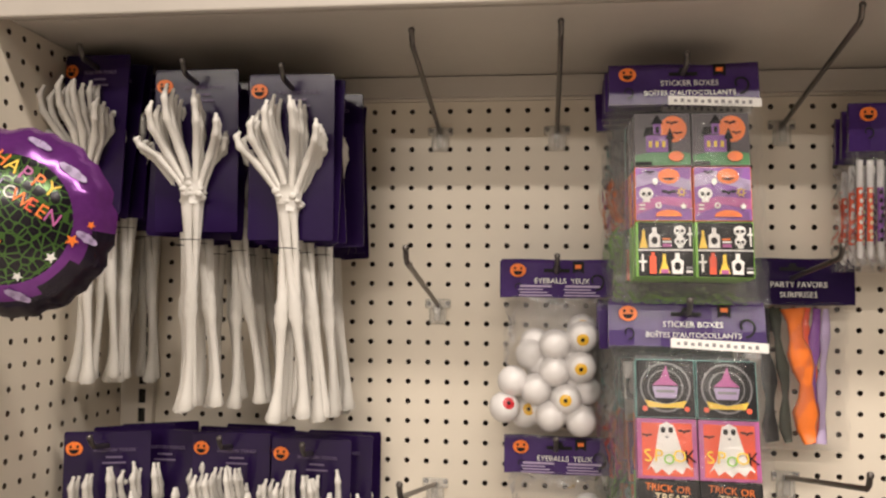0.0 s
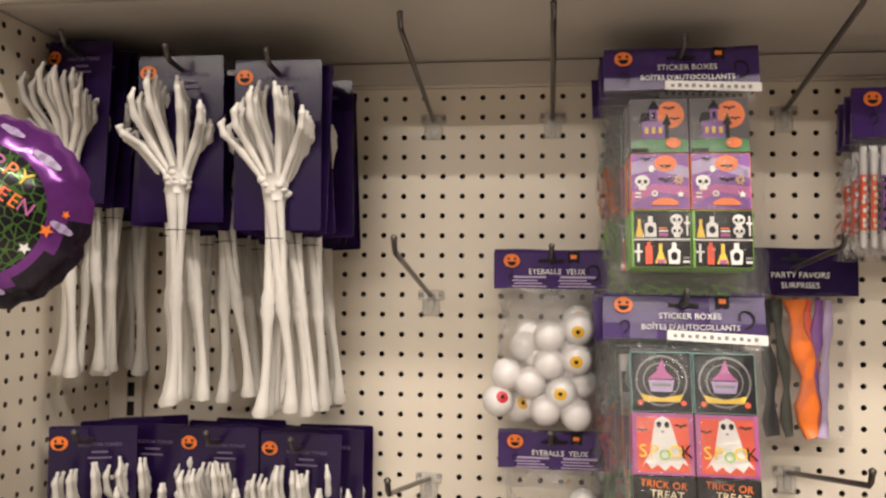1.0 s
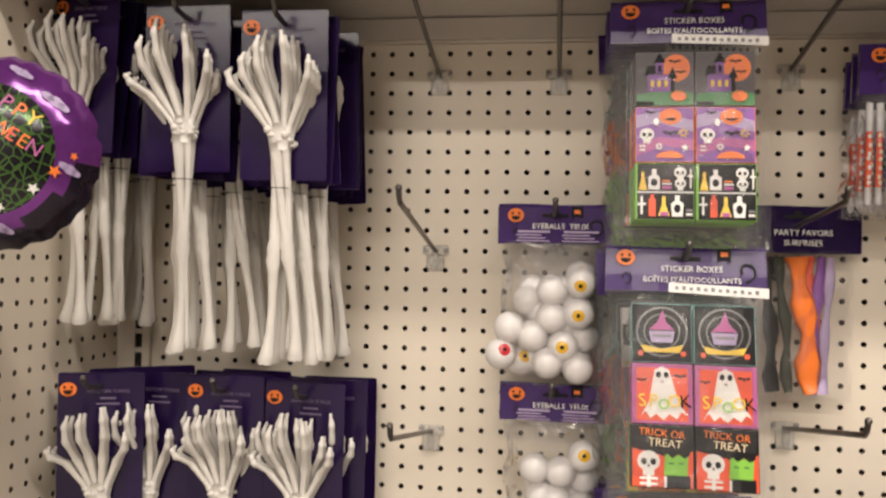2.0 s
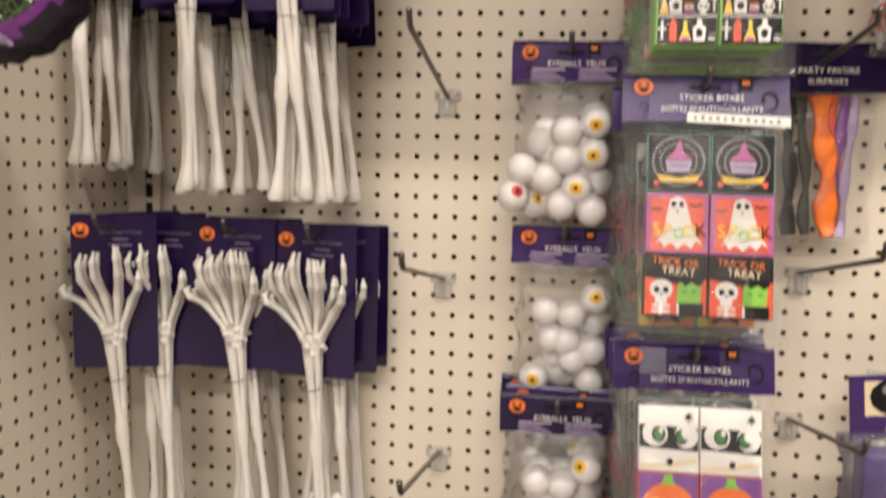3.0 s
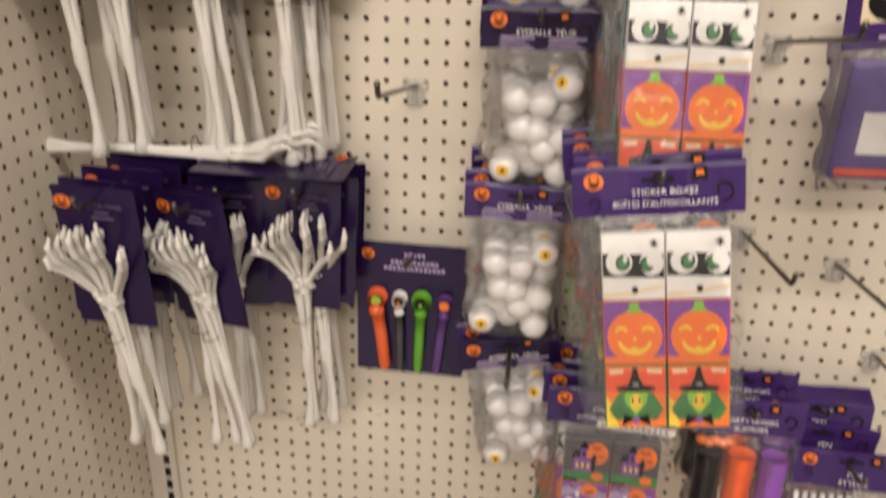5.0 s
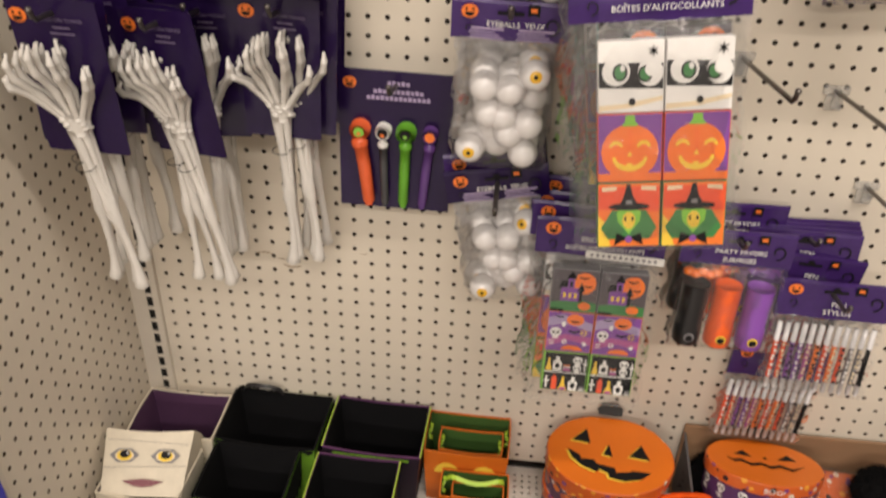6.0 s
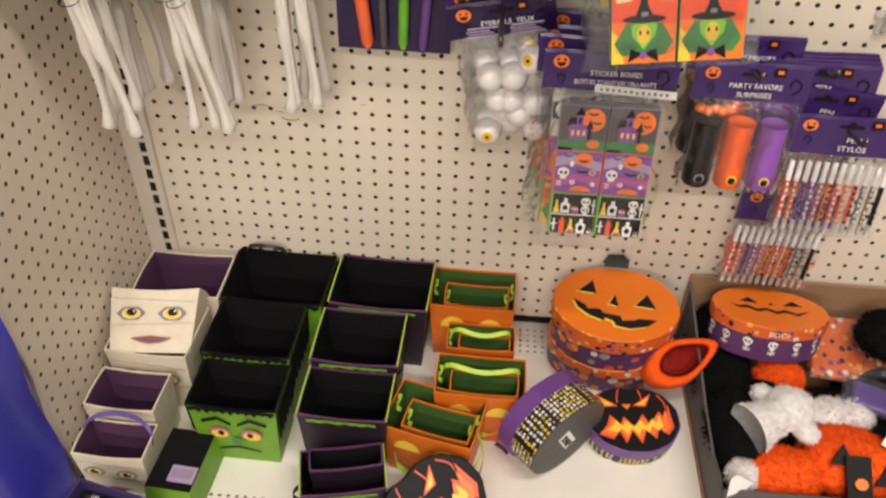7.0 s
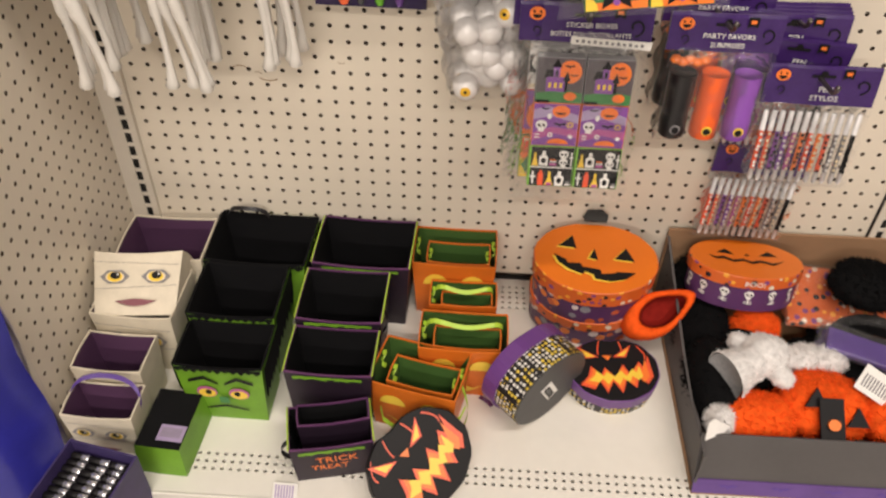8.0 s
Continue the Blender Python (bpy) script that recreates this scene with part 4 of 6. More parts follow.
def glow_card():
    t = thing("glow_stick_card", "dark purple card with orange, black, green and purple glow sticks", "glow sticks")
    bm = bmesh.new()
    box(bm, -0.075, 0.075, -0.001, 0.001, -0.187, 0.012, bevel=0.0006)
    card = part("card", bm, CARD, t)
    bm = bmesh.new()
    draw(bm, pumpkin_mark(-0.06, -0.006, 0.009), 0, 0, 1, 1, -0.0012, 0.0004)
    part("pumpkin_mark", bm, ART, card)
    bm = bmesh.new()
    for dz, w in ((-0.004, 0.03), (-0.0155, 0.066), (-0.0245, 0.084)):
        n = int(w / 0.006)
        for k in range(n):
            plate(bm, rect(-w / 2 + k * 0.006 + 0.004, dz - 0.003, -w / 2 + k * 0.006 + 0.0085, dz + 0.002 + 0.001 * (k % 2)), -0.0014)
    part("title_print", bm, LILAC, card, "lilac blocks of print")
    for k, (c, top, x) in enumerate(((mat("orange_glow_plastic", (0.78, 0.13, 0.04), 0.25), GREEN, -0.046), (mat("smoke_plastic", (0.06, 0.06, 0.065), 0.2), WHITE, -0.015), (mat("green_glow_plastic", (0.13, 0.38, 0.03), 0.25), DGREEN, 0.015), (mat("violet_plastic", (0.12, 0.05, 0.22), 0.25), ORANGE, 0.047))):
        bm = bmesh.new()
        lean = (0.012, 0.003, -0.002, -0.008)[k]
        r = (0.0095, 0.006, 0.0075, 0.007)[k]
        tube(bm, [(x, -0.011, -0.082), (x + lean * 0.5, -0.011, -0.12), (x + lean, -0.011, -0.17), (x + lean, -0.011, -0.178)], [r, r * 0.95, r * 0.9, r * 0.5], 10)
        stick = part("glow_stick", bm, c, t, smooth=True)
        bm = bmesh.new()
        tube(bm, [(x, -0.002, -0.068), (x, -0.014, -0.068), (x, -0.018, -0.068)], [0.0135 - 0.003 * (k % 2), 0.0135 - 0.003 * (k % 2), 0.009], 14)
        blob(bm, (x, -0.012, -0.086), r * 1.25, r, r * 1.1)
        cap = part("cap", bm, c if k != 1 else WHITE, stick, smooth=True)
        bm = bmesh.new()
        draw(bm, [("g" if k < 1 else "k" if k < 3 else "o", oval(x, -0.068, 0.007, 0.007, 10)), ("o" if k != 2 else "g", oval(x, -0.070, 0.003, 0.0025, 7))], 0, 0, 1, 1, -0.0183, 0.0003)
        part("print", bm, ART, stick)
    return t


def spider_pack():
    t = thing("boxed_favor_pack", "clear bag with a purple box under a peach and purple header", "party favors")
    bm = bmesh.new()
    box(bm, -0.07, 0.07, -0.002, 0.002, -0.062, 0.012, bevel=0.001)
    head = part("header_card", bm, HEAD, t)
    bm = bmesh.new()
    draw(bm, [("c", rect(-0.055, -0.033, 0.06, 0.006)), ("k", oval(-0.024, -0.012, 0.026, 0.021, 14)), ("o", oval(-0.016, -0.021, 0.014, 0.008, 10)), ("a", oval(-0.03, -0.004, 0.008, 0.006, 8)), ("o", rect(0.02, -0.024, 0.05, -0.004)), ("l", rect(-0.035, -0.05, 0.04, -0.046))], 0, 0, 1, 1, -0.0022, 0.0003)
    part("print", bm, ART, head)
    bm = bmesh.new()
    pillow(bm, 0.165, -0.22, -0.05, 0.05, random.Random(8), y=-0.004)
    part("bag", bm, FILM, t, "clear plastic bag", smooth=True)
    bm = bmesh.new()
    box(bm, -0.055, 0.07, -0.018, 0.014, -0.205, -0.075, pose(0, 0, 0, 0, 5, 0), bevel=0.002)
    b = part("box", bm, mat("dusty_purple_card", (0.10, 0.06, 0.24), 0.4), t)
    bm = bmesh.new()
    draw(bm, [("w", rect(-0.032, -0.175, 0.016, -0.128)), ("g", rect(0.018, -0.178, 0.03, -0.125)), ("r", rect(-0.05, -0.2, 0.06, -0.192)), ("g", rect(0.0, -0.09, 0.03, -0.078))], 0, 0, 1, 1, -0.0185, 0.0003, pose(0, 0, 0, 0, 5, 0))
    part("label", bm, ART, b, "white paper label")
    return t


F1, F2 = favour_strips(), favour_cups()
PEN = pen_pack(12, "clear bag of a dozen printed pens under a violet header")
GLOW = glow_card()
SPIDER = spider_pack()
hang_hook(0.495, 1.629, 0.20)
hang(F1, 0.4955, -0.035, 1.645)
hang_hook(0.609, 1.80, 0.14)
for k in range(3):
    hang(PEN, 0.609 + (0.003 * k), -0.105 + 0.03 * k, 1.816 - 0.003 * k, 0, 0.5 * k, 2)
hang_hook(0.0685, 0.905, 0.10, 0.02)
hang(GLOW, 0.0685, -0.042, 0.920, 0, 0.6, 0)
hang_hook(0.597, 1.27, 0.14)
hang(SPIDER, 0.597, -0.105, 1.288, 0, -6, 3)
hang_hook(0.520, 0.746, 0.13, 0.02)
hang(F2, 0.522, -0.100, 0.761, 0, 0, -4)
hang(F2, 0.523, -0.045, 0.772, 2, 1, 0)
hang_hook(0.658, 0.677, 0.15, 0.02)
hang(PEN, 0.662, -0.100, 0.695, -4, -2, -5)
hang(PEN, 0.630, -0.072, 0.718, -2, 3, 3)
hang_hook(0.622, 0.735, 0.09, 0.02)
for k in range(4):
    hang(PEN, 0.617 + 0.004 * k, -0.062 + 0.013 * k, 0.747 - 0.001 * k, -6 + 3 * k, -3 + 1.2 * k, 0)
hang_hook(0.650, 0.513, 0.09, 0.02)
hang(PEN, 0.650, -0.034, 0.528, 0, 2, -3)
peg_hook(0.497, 0.966, 0.215, 0.03)
peg_hook(0.623, 0.93, 0.23, 0.03)
peg_hook(0.70, 0.80, 0.22, 0.03)


# ---- treat bins on the deck ----
FELT_CREAM = mat("cream_printed_card", (0.70, 0.63, 0.50), 0.6, vary=0.10, scale=45, bump=0.2, bump_scale=120)
IN_PURPLE = mat("plum_lining", (0.085, 0.035, 0.085), 0.6, vary=0.15, scale=20)
IN_BLACK = mat("black_lining", (0.006, 0.006, 0.007), 0.85, vary=0.2, scale=20, spec=0.15)
FRANK = mat("bright_green_card", (0.15, 0.33, 0.02), 0.5, vary=0.18, scale=25)
WITCH = mat("dark_plum_card", (0.016, 0.008, 0.018), 0.5, vary=0.2, scale=25)
PUMP = mat("orange_printed_card", (0.66, 0.155, 0.014), 0.45, vary=0.12, scale=25)
IN_GREEN = mat("green_lining", (0.050, 0.115, 0.022), 0.6, vary=0.15, scale=20)
LIME = mat("lime_ribbon", (0.42, 0.62, 0.05), 0.45)
VIOLET = mat("violet_ribbon", (0.10, 0.05, 0.26), 0.45)
BLACKRIB = mat("black_ribbon", (0.012, 0.011, 0.013), 0.45)
LIPPLUM = mat("plum_edge", (0.11, 0.035, 0.11), 0.5)


FLAT = Matrix.Rotation(radians(-90), 4, "X")


def ribbon(bm, pts, w, side):
    """A flat strap along points; side: the way of its width."""
    s = Vector(side) * w / 2
    rows = [(bm.verts.new(Vector(p) - s), bm.verts.new(Vector(p) + s)) for p in pts]
    off = Vector((0.0004, 0.0008, 0.0006))
    rows2 = [(bm.verts.new(a.co + off), bm.verts.new(b.co + off)) for a, b in rows]
    for q in (rows, rows2):
        for a, b in zip(q, q[1:]):
            bm.faces.new((a[0], a[1], b[1], b[0]))


def bin_body(bm, w, d, h, taper=0.9, t=0.0022, wave=0.0, scallop=0):
    """An open box with a folded rim. Slot 0 outside, 1 lining, 2 rim."""
    n = 8
    def loop(k, z, inset, wv=0.0):
        out = []
        for (x0, y0), (x1, y1) in zip(((-1, -1), (1, -1), (1, 1), (-1, 1)), ((1, -1), (1, 1), (-1, 1), (-1, -1))):
            for i in range(n):
                u = i / n
                bow = 1 + 0.018 * math.sin(math.pi * u) * (z / h)
                x, y = x0 + (x1 - x0) * u, y0 + (y1 - y0) * u
                dz = wv * math.sin(math.pi * u) * (-1 if y0 == y1 else 0.5)
                out.append(bm.verts.new((x * (w / 2 * k - inset) * (bow if x0 == x1 else 1), y * (d / 2 * k - inset) * (bow if y0 == y1 else 1), z + dz)))
        return out
    loops = [loop(taper, 0, 0), loop((1 + taper) / 2, h * 0.5, 0), loop(1, h - 0.003, 0, wave), loop(1, h, 0.0002, wave), loop(1, h, t, wave), loop(1, h - 0.003, t, wave), loop(taper, 0.003, t)]
    slots = (0, 0, 2, 2, 2, 1)
    for a, b, s in zip(loops, loops[1:], slots):
        for i in range(len(a)):
            j = (i + 1) % len(a)
            bm.faces.new((a[i], a[j], b[j], b[i])).material_index = s
    bm.faces.new(loops[0][::-1]).material_index = 3
    bm.faces.new(loops[-1]).material_index = 1


def arch(w, h, rise, back, wave=0.005, y0=0.0):
    """Points of a ribbon handle standing over a bin from side to side."""
    return [(w * 0.49 * math.cos(math.pi * k / 14), y0 + back * math.sin(math.pi * k / 14), h - 0.010 + rise * math.sin(math.pi * k / 14) + wave * math.sin(math.pi * k / 4.5)) for k in range(15)]


def tails(w, h, y0=0.0):
    """Points of the two short curled ends of a ribbon inside a bin's sides."""
    return [[(sg * (w * 0.47 - 0.0045 * math.sin(1.3 * k)), y0 + 0.004 * math.sin(2.1 * k), h + 0.002 - 0.0055 * k) for k in range(7)] for sg in (-1, 1)]


def treat_bin(label, m, w, d, h, outer, lining, rim, face=None, straps=(), fringe="", wave=0.004, word=None, tag=False):
    t = thing("treat_bin", label, "treat box", m, "treat bins on the deck")
    bm = bmesh.new()
    bin_body(bm, w, d, h, wave=wave)
    part("body", bm, [outer, lining, rim, IN_BLACK if tag else outer], t)
    lean = math.degrees(math.atan(d * 0.05 / h))
    fm = pose(0, -d / 2 * 0.9, 0, lean, 0, 0)
    if face:
        bm = bmesh.new()
        draw(bm, face, -w / 2 * 0.93, 0.004, w * 0.93, h - 0.008, -0.0012, 0.00025, fm @ pose(0, -0.0015, 0))
        part("face_print", bm, ART, t)
    if fringe == "hair":
        bm = bmesh.new()
        n = 11
        for k in range(n):
            x0 = -w / 2 * 0.98 + w * 0.98 * k / n
            x1 = x0 + w * 0.98 / n
            plate(bm, [(x0, h - 0.0005), (x1, h - 0.0005), (x1, h - 0.006), ((x0 + x1) / 2, h - 0.010 - 0.002 * (k % 3)), (x0, h - 0.006)], -d / 2 - 0.0035, 0.0006)
        for sg in (-1, 1):
            for k in range(6):
                ya, yb = d * (k / 6 - 0.5) * 0.97, d * ((k + 1) / 6 - 0.5) * 0.97
                q = [bm.verts.new((sg * (w / 2 * (0.9 + 0.1 * z / h) + 0.0035), y, z)) for y, z in ((ya, h - 0.001), (yb, h - 0.001), (yb, h * 0.55), ((ya + yb) / 2, h * 0.42), (ya, h * 0.55))]
                bm.faces.new(q if sg > 0 else q[::-1])
        part("hair_fringe", bm, IN_BLACK, t, "black zigzag hair")
    if fringe == "witch":
        bm = bmesh.new()
        n = 12
        for k in range(1, n - 1):
            x0 = -w / 2 * 0.94 + w * 0.94 * k / n
            x1 = x0 + w * 0.94 / n
            plate(bm, [(x0, h - 0.005 - 0.001 * (k % 2)), (x1, h - 0.006 + 0.001 * (k % 2)), (x1, h - 0.009 - 0.002 * (k % 3)), (x0, h - 0.010 - 0.002 * (k % 2))], -d / 2 - 0.0035, 0.0006)
        part("green_trim", bm, FRANK, t, "jagged green trim")
        for sg in (-1, 1):
            bm = bmesh.new()
            tube(bm, [(sg * (w / 2 + 0.0006), d * (0.5 - 0.1 * k) * 0.98, h - 0.0005 + wave * 0.5 * math.sin(math.pi * k / 10)) for k in range(11)], 0.0012, 6)
            part("piping", bm, LIME, t, "lime green piping")
    for material, pts in straps:
        bm = bmesh.new()
        ribbon(bm, pts, 0.0065, (0, 0.75, 0.66))
        part("strap", bm, material, t)
    if word:
        write("TRICK", 0.021, ORANGE, t, fm @ pose(0.006, -0.004, h * 0.66, 0, -2, 0))
        write("TREAT", 0.018, ORANGE, t, fm @ pose(-0.004, -0.004, h * 0.44, 0, -2, 0))
    if tag:
        bm = bmesh.new()
        plate(bm, rect(-0.019, -0.013, 0.019, 0.013), 0, 0.0005, ARTKEY["l"])
        for k in range(9):
            plate(bm, rect(-0.015 + 0.0034 * k, -0.007, -0.0135 + 0.0034 * k, 0.008), -0.0007, 0.0003, ARTKEY["a"])
        ob = part("label", bm, ART, t, "grey printed price label")
        ob.matrix_local = pose(0.013, 0.024, -0.0012) @ Matrix.Rotation(radians(180), 4, "X") @ FLAT
    return t


def eye_shapes(cx, cz, s):
    return [("a", [(cx - 1.55 * s, cz), (cx - 0.8 * s, cz + 0.95 * s), (cx + 0.7 * s, cz + 1.0 * s), (cx + 1.5 * s, cz + 0.1 * s), (cx + 0.8 * s, cz - 0.9 * s), (cx - 0.7 * s, cz - 0.95 * s)]), ("c", oval(cx, cz, s * 1.0, s * 0.8, 14)), ("y", oval(cx, cz, s * 0.8, s * 0.75, 14)), ("k", oval(cx + 0.05 * s, cz + 0.2 * s, s * 0.55, s * 0.55, 12)), ("w", oval(cx + 0.3 * s, cz + 0.35 * s, s * 0.13, s * 0.14, 6))]


MUMMY_FACE = [("a", [(0.0, 0.86), (1.0, 0.80), (1.0, 0.805), (0.0, 0.865)]), ("a", [(0.0, 0.40), (1.0, 0.45), (1.0, 0.455), (0.0, 0.405)])] + eye_shapes(0.24, 0.60, 0.115) + eye_shapes(0.74, 0.60, 0.115) + [("b", [(0.26, 0.19), (0.5, 0.23), (0.76, 0.19), (0.62, 0.12), (0.5, 0.10), (0.4, 0.12)])]
FRANK_FACE = [("k", [(0.1, 0.72), (0.3, 0.80), (0.46, 0.70), (0.46, 0.74), (0.3, 0.86), (0.1, 0.78)]), ("k", [(0.54, 0.70), (0.7, 0.80), (0.9, 0.72), (0.9, 0.78), (0.7, 0.86), (0.54, 0.74)])] + [("m", oval(0.3, 0.55, 0.13, 0.11, 12)), ("y", oval(0.3, 0.53, 0.11, 0.08, 12)), ("k", oval(0.32, 0.55, 0.04, 0.05, 8)), ("m", oval(0.7, 0.55, 0.13, 0.11, 12)), ("y", oval(0.7, 0.53, 0.11, 0.08, 12)), ("k", oval(0.68, 0.55, 0.04, 0.05, 8)), ("k", [(0.25, 0.22), (0.5, 0.28), (0.78, 0.22), (0.78, 0.25), (0.5, 0.32), (0.25, 0.25)]), ("d", rect(0.44, 0.36, 0.56, 0.48))]
PUMP_FACE = [("y", oval(0.27, 0.62, 0.16, 0.22, 12, 0, 180)), ("y", oval(0.75, 0.62, 0.16, 0.22, 12, 0, 180)), ("y", [(0.2, 0.3), (0.35, 0.2), (0.5, 0.28), (0.65, 0.18), (0.82, 0.3), (0.6, 0.1), (0.4, 0.1)])]

ML = "cream mummy-face treat bin with a plum lining"
treat_bin("cream treat bin with a plum lining against the corner", pose(-0.289, -0.086, ZD), 0.142, 0.100, 0.155, FELT_CREAM, IN_PURPLE, FELT_CREAM)
treat_bin(ML, pose(-0.297, -0.194, ZD, 0, 0, -2), 0.128, 0.104, 0.14, FELT_CREAM, IN_PURPLE, FELT_CREAM, MUMMY_FACE)
treat_bin("small cream mummy-face bin tipped back inside another", pose(-0.296, -0.222, ZD + 0.105, -56, 0, 5), 0.136, 0.072, 0.100, FELT_CREAM, IN_PURPLE, FELT_CREAM, MUMMY_FACE)
treat_bin(ML, pose(-0.309, -0.296, ZD, 0, 0, -2), 0.106, 0.07, 0.118, FELT_CREAM, IN_PURPLE, FELT_CREAM)
treat_bin("small cream mummy-face bin with a violet ribbon strap", pose(-0.303, -0.368, ZD, 0, 0, -1), 0.104, 0.060, 0.098, FELT_CREAM, IN_PURPLE, FELT_CREAM, MUMMY_FACE, [(VIOLET, arch(0.11, 0.098, 0.034, 0.026, 0.003))])
GL = "green monster treat bin with a black lining"
treat_bin(GL, pose(-0.133, -0.070, ZD, 0, 0, -2), 0.168, 0.118, 0.15, FRANK, IN_BLACK, IN_BLACK, None, [(BLACKRIB, [(-0.075 + 0.006 * k, 0.055 - 0.010 * math.sin(math.pi * k / 12), 0.146 + 0.024 * math.sin(math.pi * k / 12) ** 0.5) for k in range(13)])], "hair")
treat_bin(GL, pose(-0.142, -0.189, ZD, 0, 0, -1), 0.134, 0.108, 0.152, FRANK, IN_BLACK, IN_BLACK, None, (), "hair")
treat_bin(GL + " and sleepy face", pose(-0.140, -0.288, ZD, 0, 0, -1), 0.130, 0.084, 0.14, FRANK, IN_BLACK, IN_BLACK, FRANK_FACE, (), "hair")
treat_bin("upside-down green bin showing its black base and price label", pose(-0.212, -0.371, ZD + 0.062, 180, 0, -4), 0.074, 0.108, 0.062, FRANK, IN_BLACK, FRANK, wave=0.0, tag=True)
WL = "dark plum witch treat bin with green trim"
LOOSE = [(BLACKRIB, [(0.066 + 0.006 * math.sin(0.6 * k), -0.02 - 0.002 * k, 0.142 - 0.007 * k) for k in range(9)])]
treat_bin(WL, pose(0.041, -0.068, ZD, 0, 0, -2), 0.160, 0.114, 0.15, WITCH, IN_BLACK, LIPPLUM, None, (), "witch")
treat_bin("dark plum witch bin with green trim and loose black ribbon", pose(0.022, -0.188, ZD, 0, 0, -1), 0.132, 0.106, 0.15, WITCH, IN_BLACK, LIPPLUM, None, LOOSE, "witch")
treat_bin(WL, pose(0.020, -0.289, ZD, 0, 0, -1), 0.128, 0.086, 0.14, WITCH, IN_BLACK, LIPPLUM, None, (), "witch")
treat_bin("dark plum treat bin with orange lettering and black strap", pose(0.028, -0.382, ZD, 0, 0, 12), 0.118, 0.072, 0.09, WITCH, IN_BLACK, LIPPLUM, None, [(BLACKRIB, [(-0.056 - 0.016 * math.sin(math.pi * k / 10), -0.012, 0.080 - 0.052 * k / 10) for k in range(11)])], "witch", word=True)
treat_bin("smaller dark plum bin nested in another", pose(0.031, -0.369, ZD + 0.004, 0, 0, 12), 0.102, 0.036, 0.098, WITCH, IN_BLACK, LIPPLUM)
PL = "orange pumpkin treat bin with a green lining"
for x, y, yaw, w, d, h, st in ((0.192, -0.050, -1, 0.140, 0.090, 0.130, False), (0.2095, -0.130, 0, 0.110, 0.056, 0.100, True), (0.213, -0.224, -1, 0.136, 0.077, 0.120, True), (0.151, -0.291, -13, 0.134, 0.090, 0.112, False)):
    ends = [(LIME, q) for q in tails(w, h, d * 0.1)]
    treat_bin(PL, pose(x, y, ZD, 0, 0, yaw), w, d, h, PUMP, IN_GREEN, PUMP, PUMP_FACE, [(LIME, arch(w * 0.9, h, 0.022, -0.014, 0.007, d * 0.2))] + ends[:1] if st else ends, wave=0.002)
    treat_bin("small orange bin nested inside a larger one", pose(x + 0.006, y - d * 0.10, ZD + 0.004, 0, 0, yaw), w * 0.76, d * 0.56, h - 0.010, PUMP, IN_GREEN, PUMP, None, [(LIME, q) for q in tails(w * 0.76, h - 0.010)] if not st else (), wave=0.003)
bm = bmesh.new()
ribbon(bm, [(0.214 + 0.010 * math.sin(math.pi * k / 9), -0.318 - 0.004 * k, 0.286 - 0.008 * k) for k in range(10)], 0.007, (0, 0.9, 0.4))
tagged(part("ribbon", bm, LIME), "lime ribbon end hanging outside an orange bin", "ribbon")
bm = bmesh.new()
ribbon(bm, [(0.095, -0.338, 0.25), (0.10, -0.348, 0.235), (0.125, -0.358, 0.222), (0.16, -0.36, 0.22), (0.19, -0.356, 0.23), (0.213, -0.346, 0.245), (0.22, -0.338, 0.262)], 0.008, (0, 0.3, 0.95))
tagged(part("ribbon", bm, LIME), "lime ribbon strap hanging on an orange bin", "ribbon").matrix_basis = Matrix.Identity(4)

# ---- round gift boxes ----
DOTS = bpy.data.materials.new("dotted_black_print")
DOTS.use_nodes = True
nt = DOTS.node_tree
vo = nt.nodes.new("ShaderNodeTexVoronoi")
vo.inputs["Scale"].default_value, vo.inputs["Randomness"].default_value = 150, 0.25
tc = nt.nodes.new("ShaderNodeTexCoord")
nt.links.new(tc.outputs["Object"], vo.inputs["Vector"])
lt = nt.nodes.new("ShaderNodeMath")
lt.operation, lt.inputs[1].default_value = "LESS_THAN", 0.40
nt.links.new(vo.outputs["Distance"], lt.inputs[0])
cr = nt.nodes.new("ShaderNodeValToRGB")
cr.color_ramp.interpolation = "CONSTANT"
cr.color_ramp.elements[0].color = (0.72, 0.70, 0.66, 1)
cr.color_ramp.elements[1].position, cr.color_ramp.elements[1].color = 0.55, (0.72, 0.52, 0.06, 1)
sep = nt.nodes.new("ShaderNodeSeparateColor")
nt.links.new(vo.outputs["Color"], sep.inputs[0])
nt.links.new(sep.outputs[0], cr.inputs[0])
mx = nt.nodes.new("ShaderNodeMix")
mx.data_type = "RGBA"
mx.inputs[6].default_value = (0.014, 0.012, 0.014, 1)
nt.links.new(lt.outputs[0], mx.inputs[0])
nt.links.new(cr.outputs[0], mx.inputs[7])
nt.links.new(mx.outputs[2], nt.nodes["Principled BSDF"].inputs["Base Color"])
nt.nodes["Principled BSDF"].inputs["Roughness"].default_value = 0.4


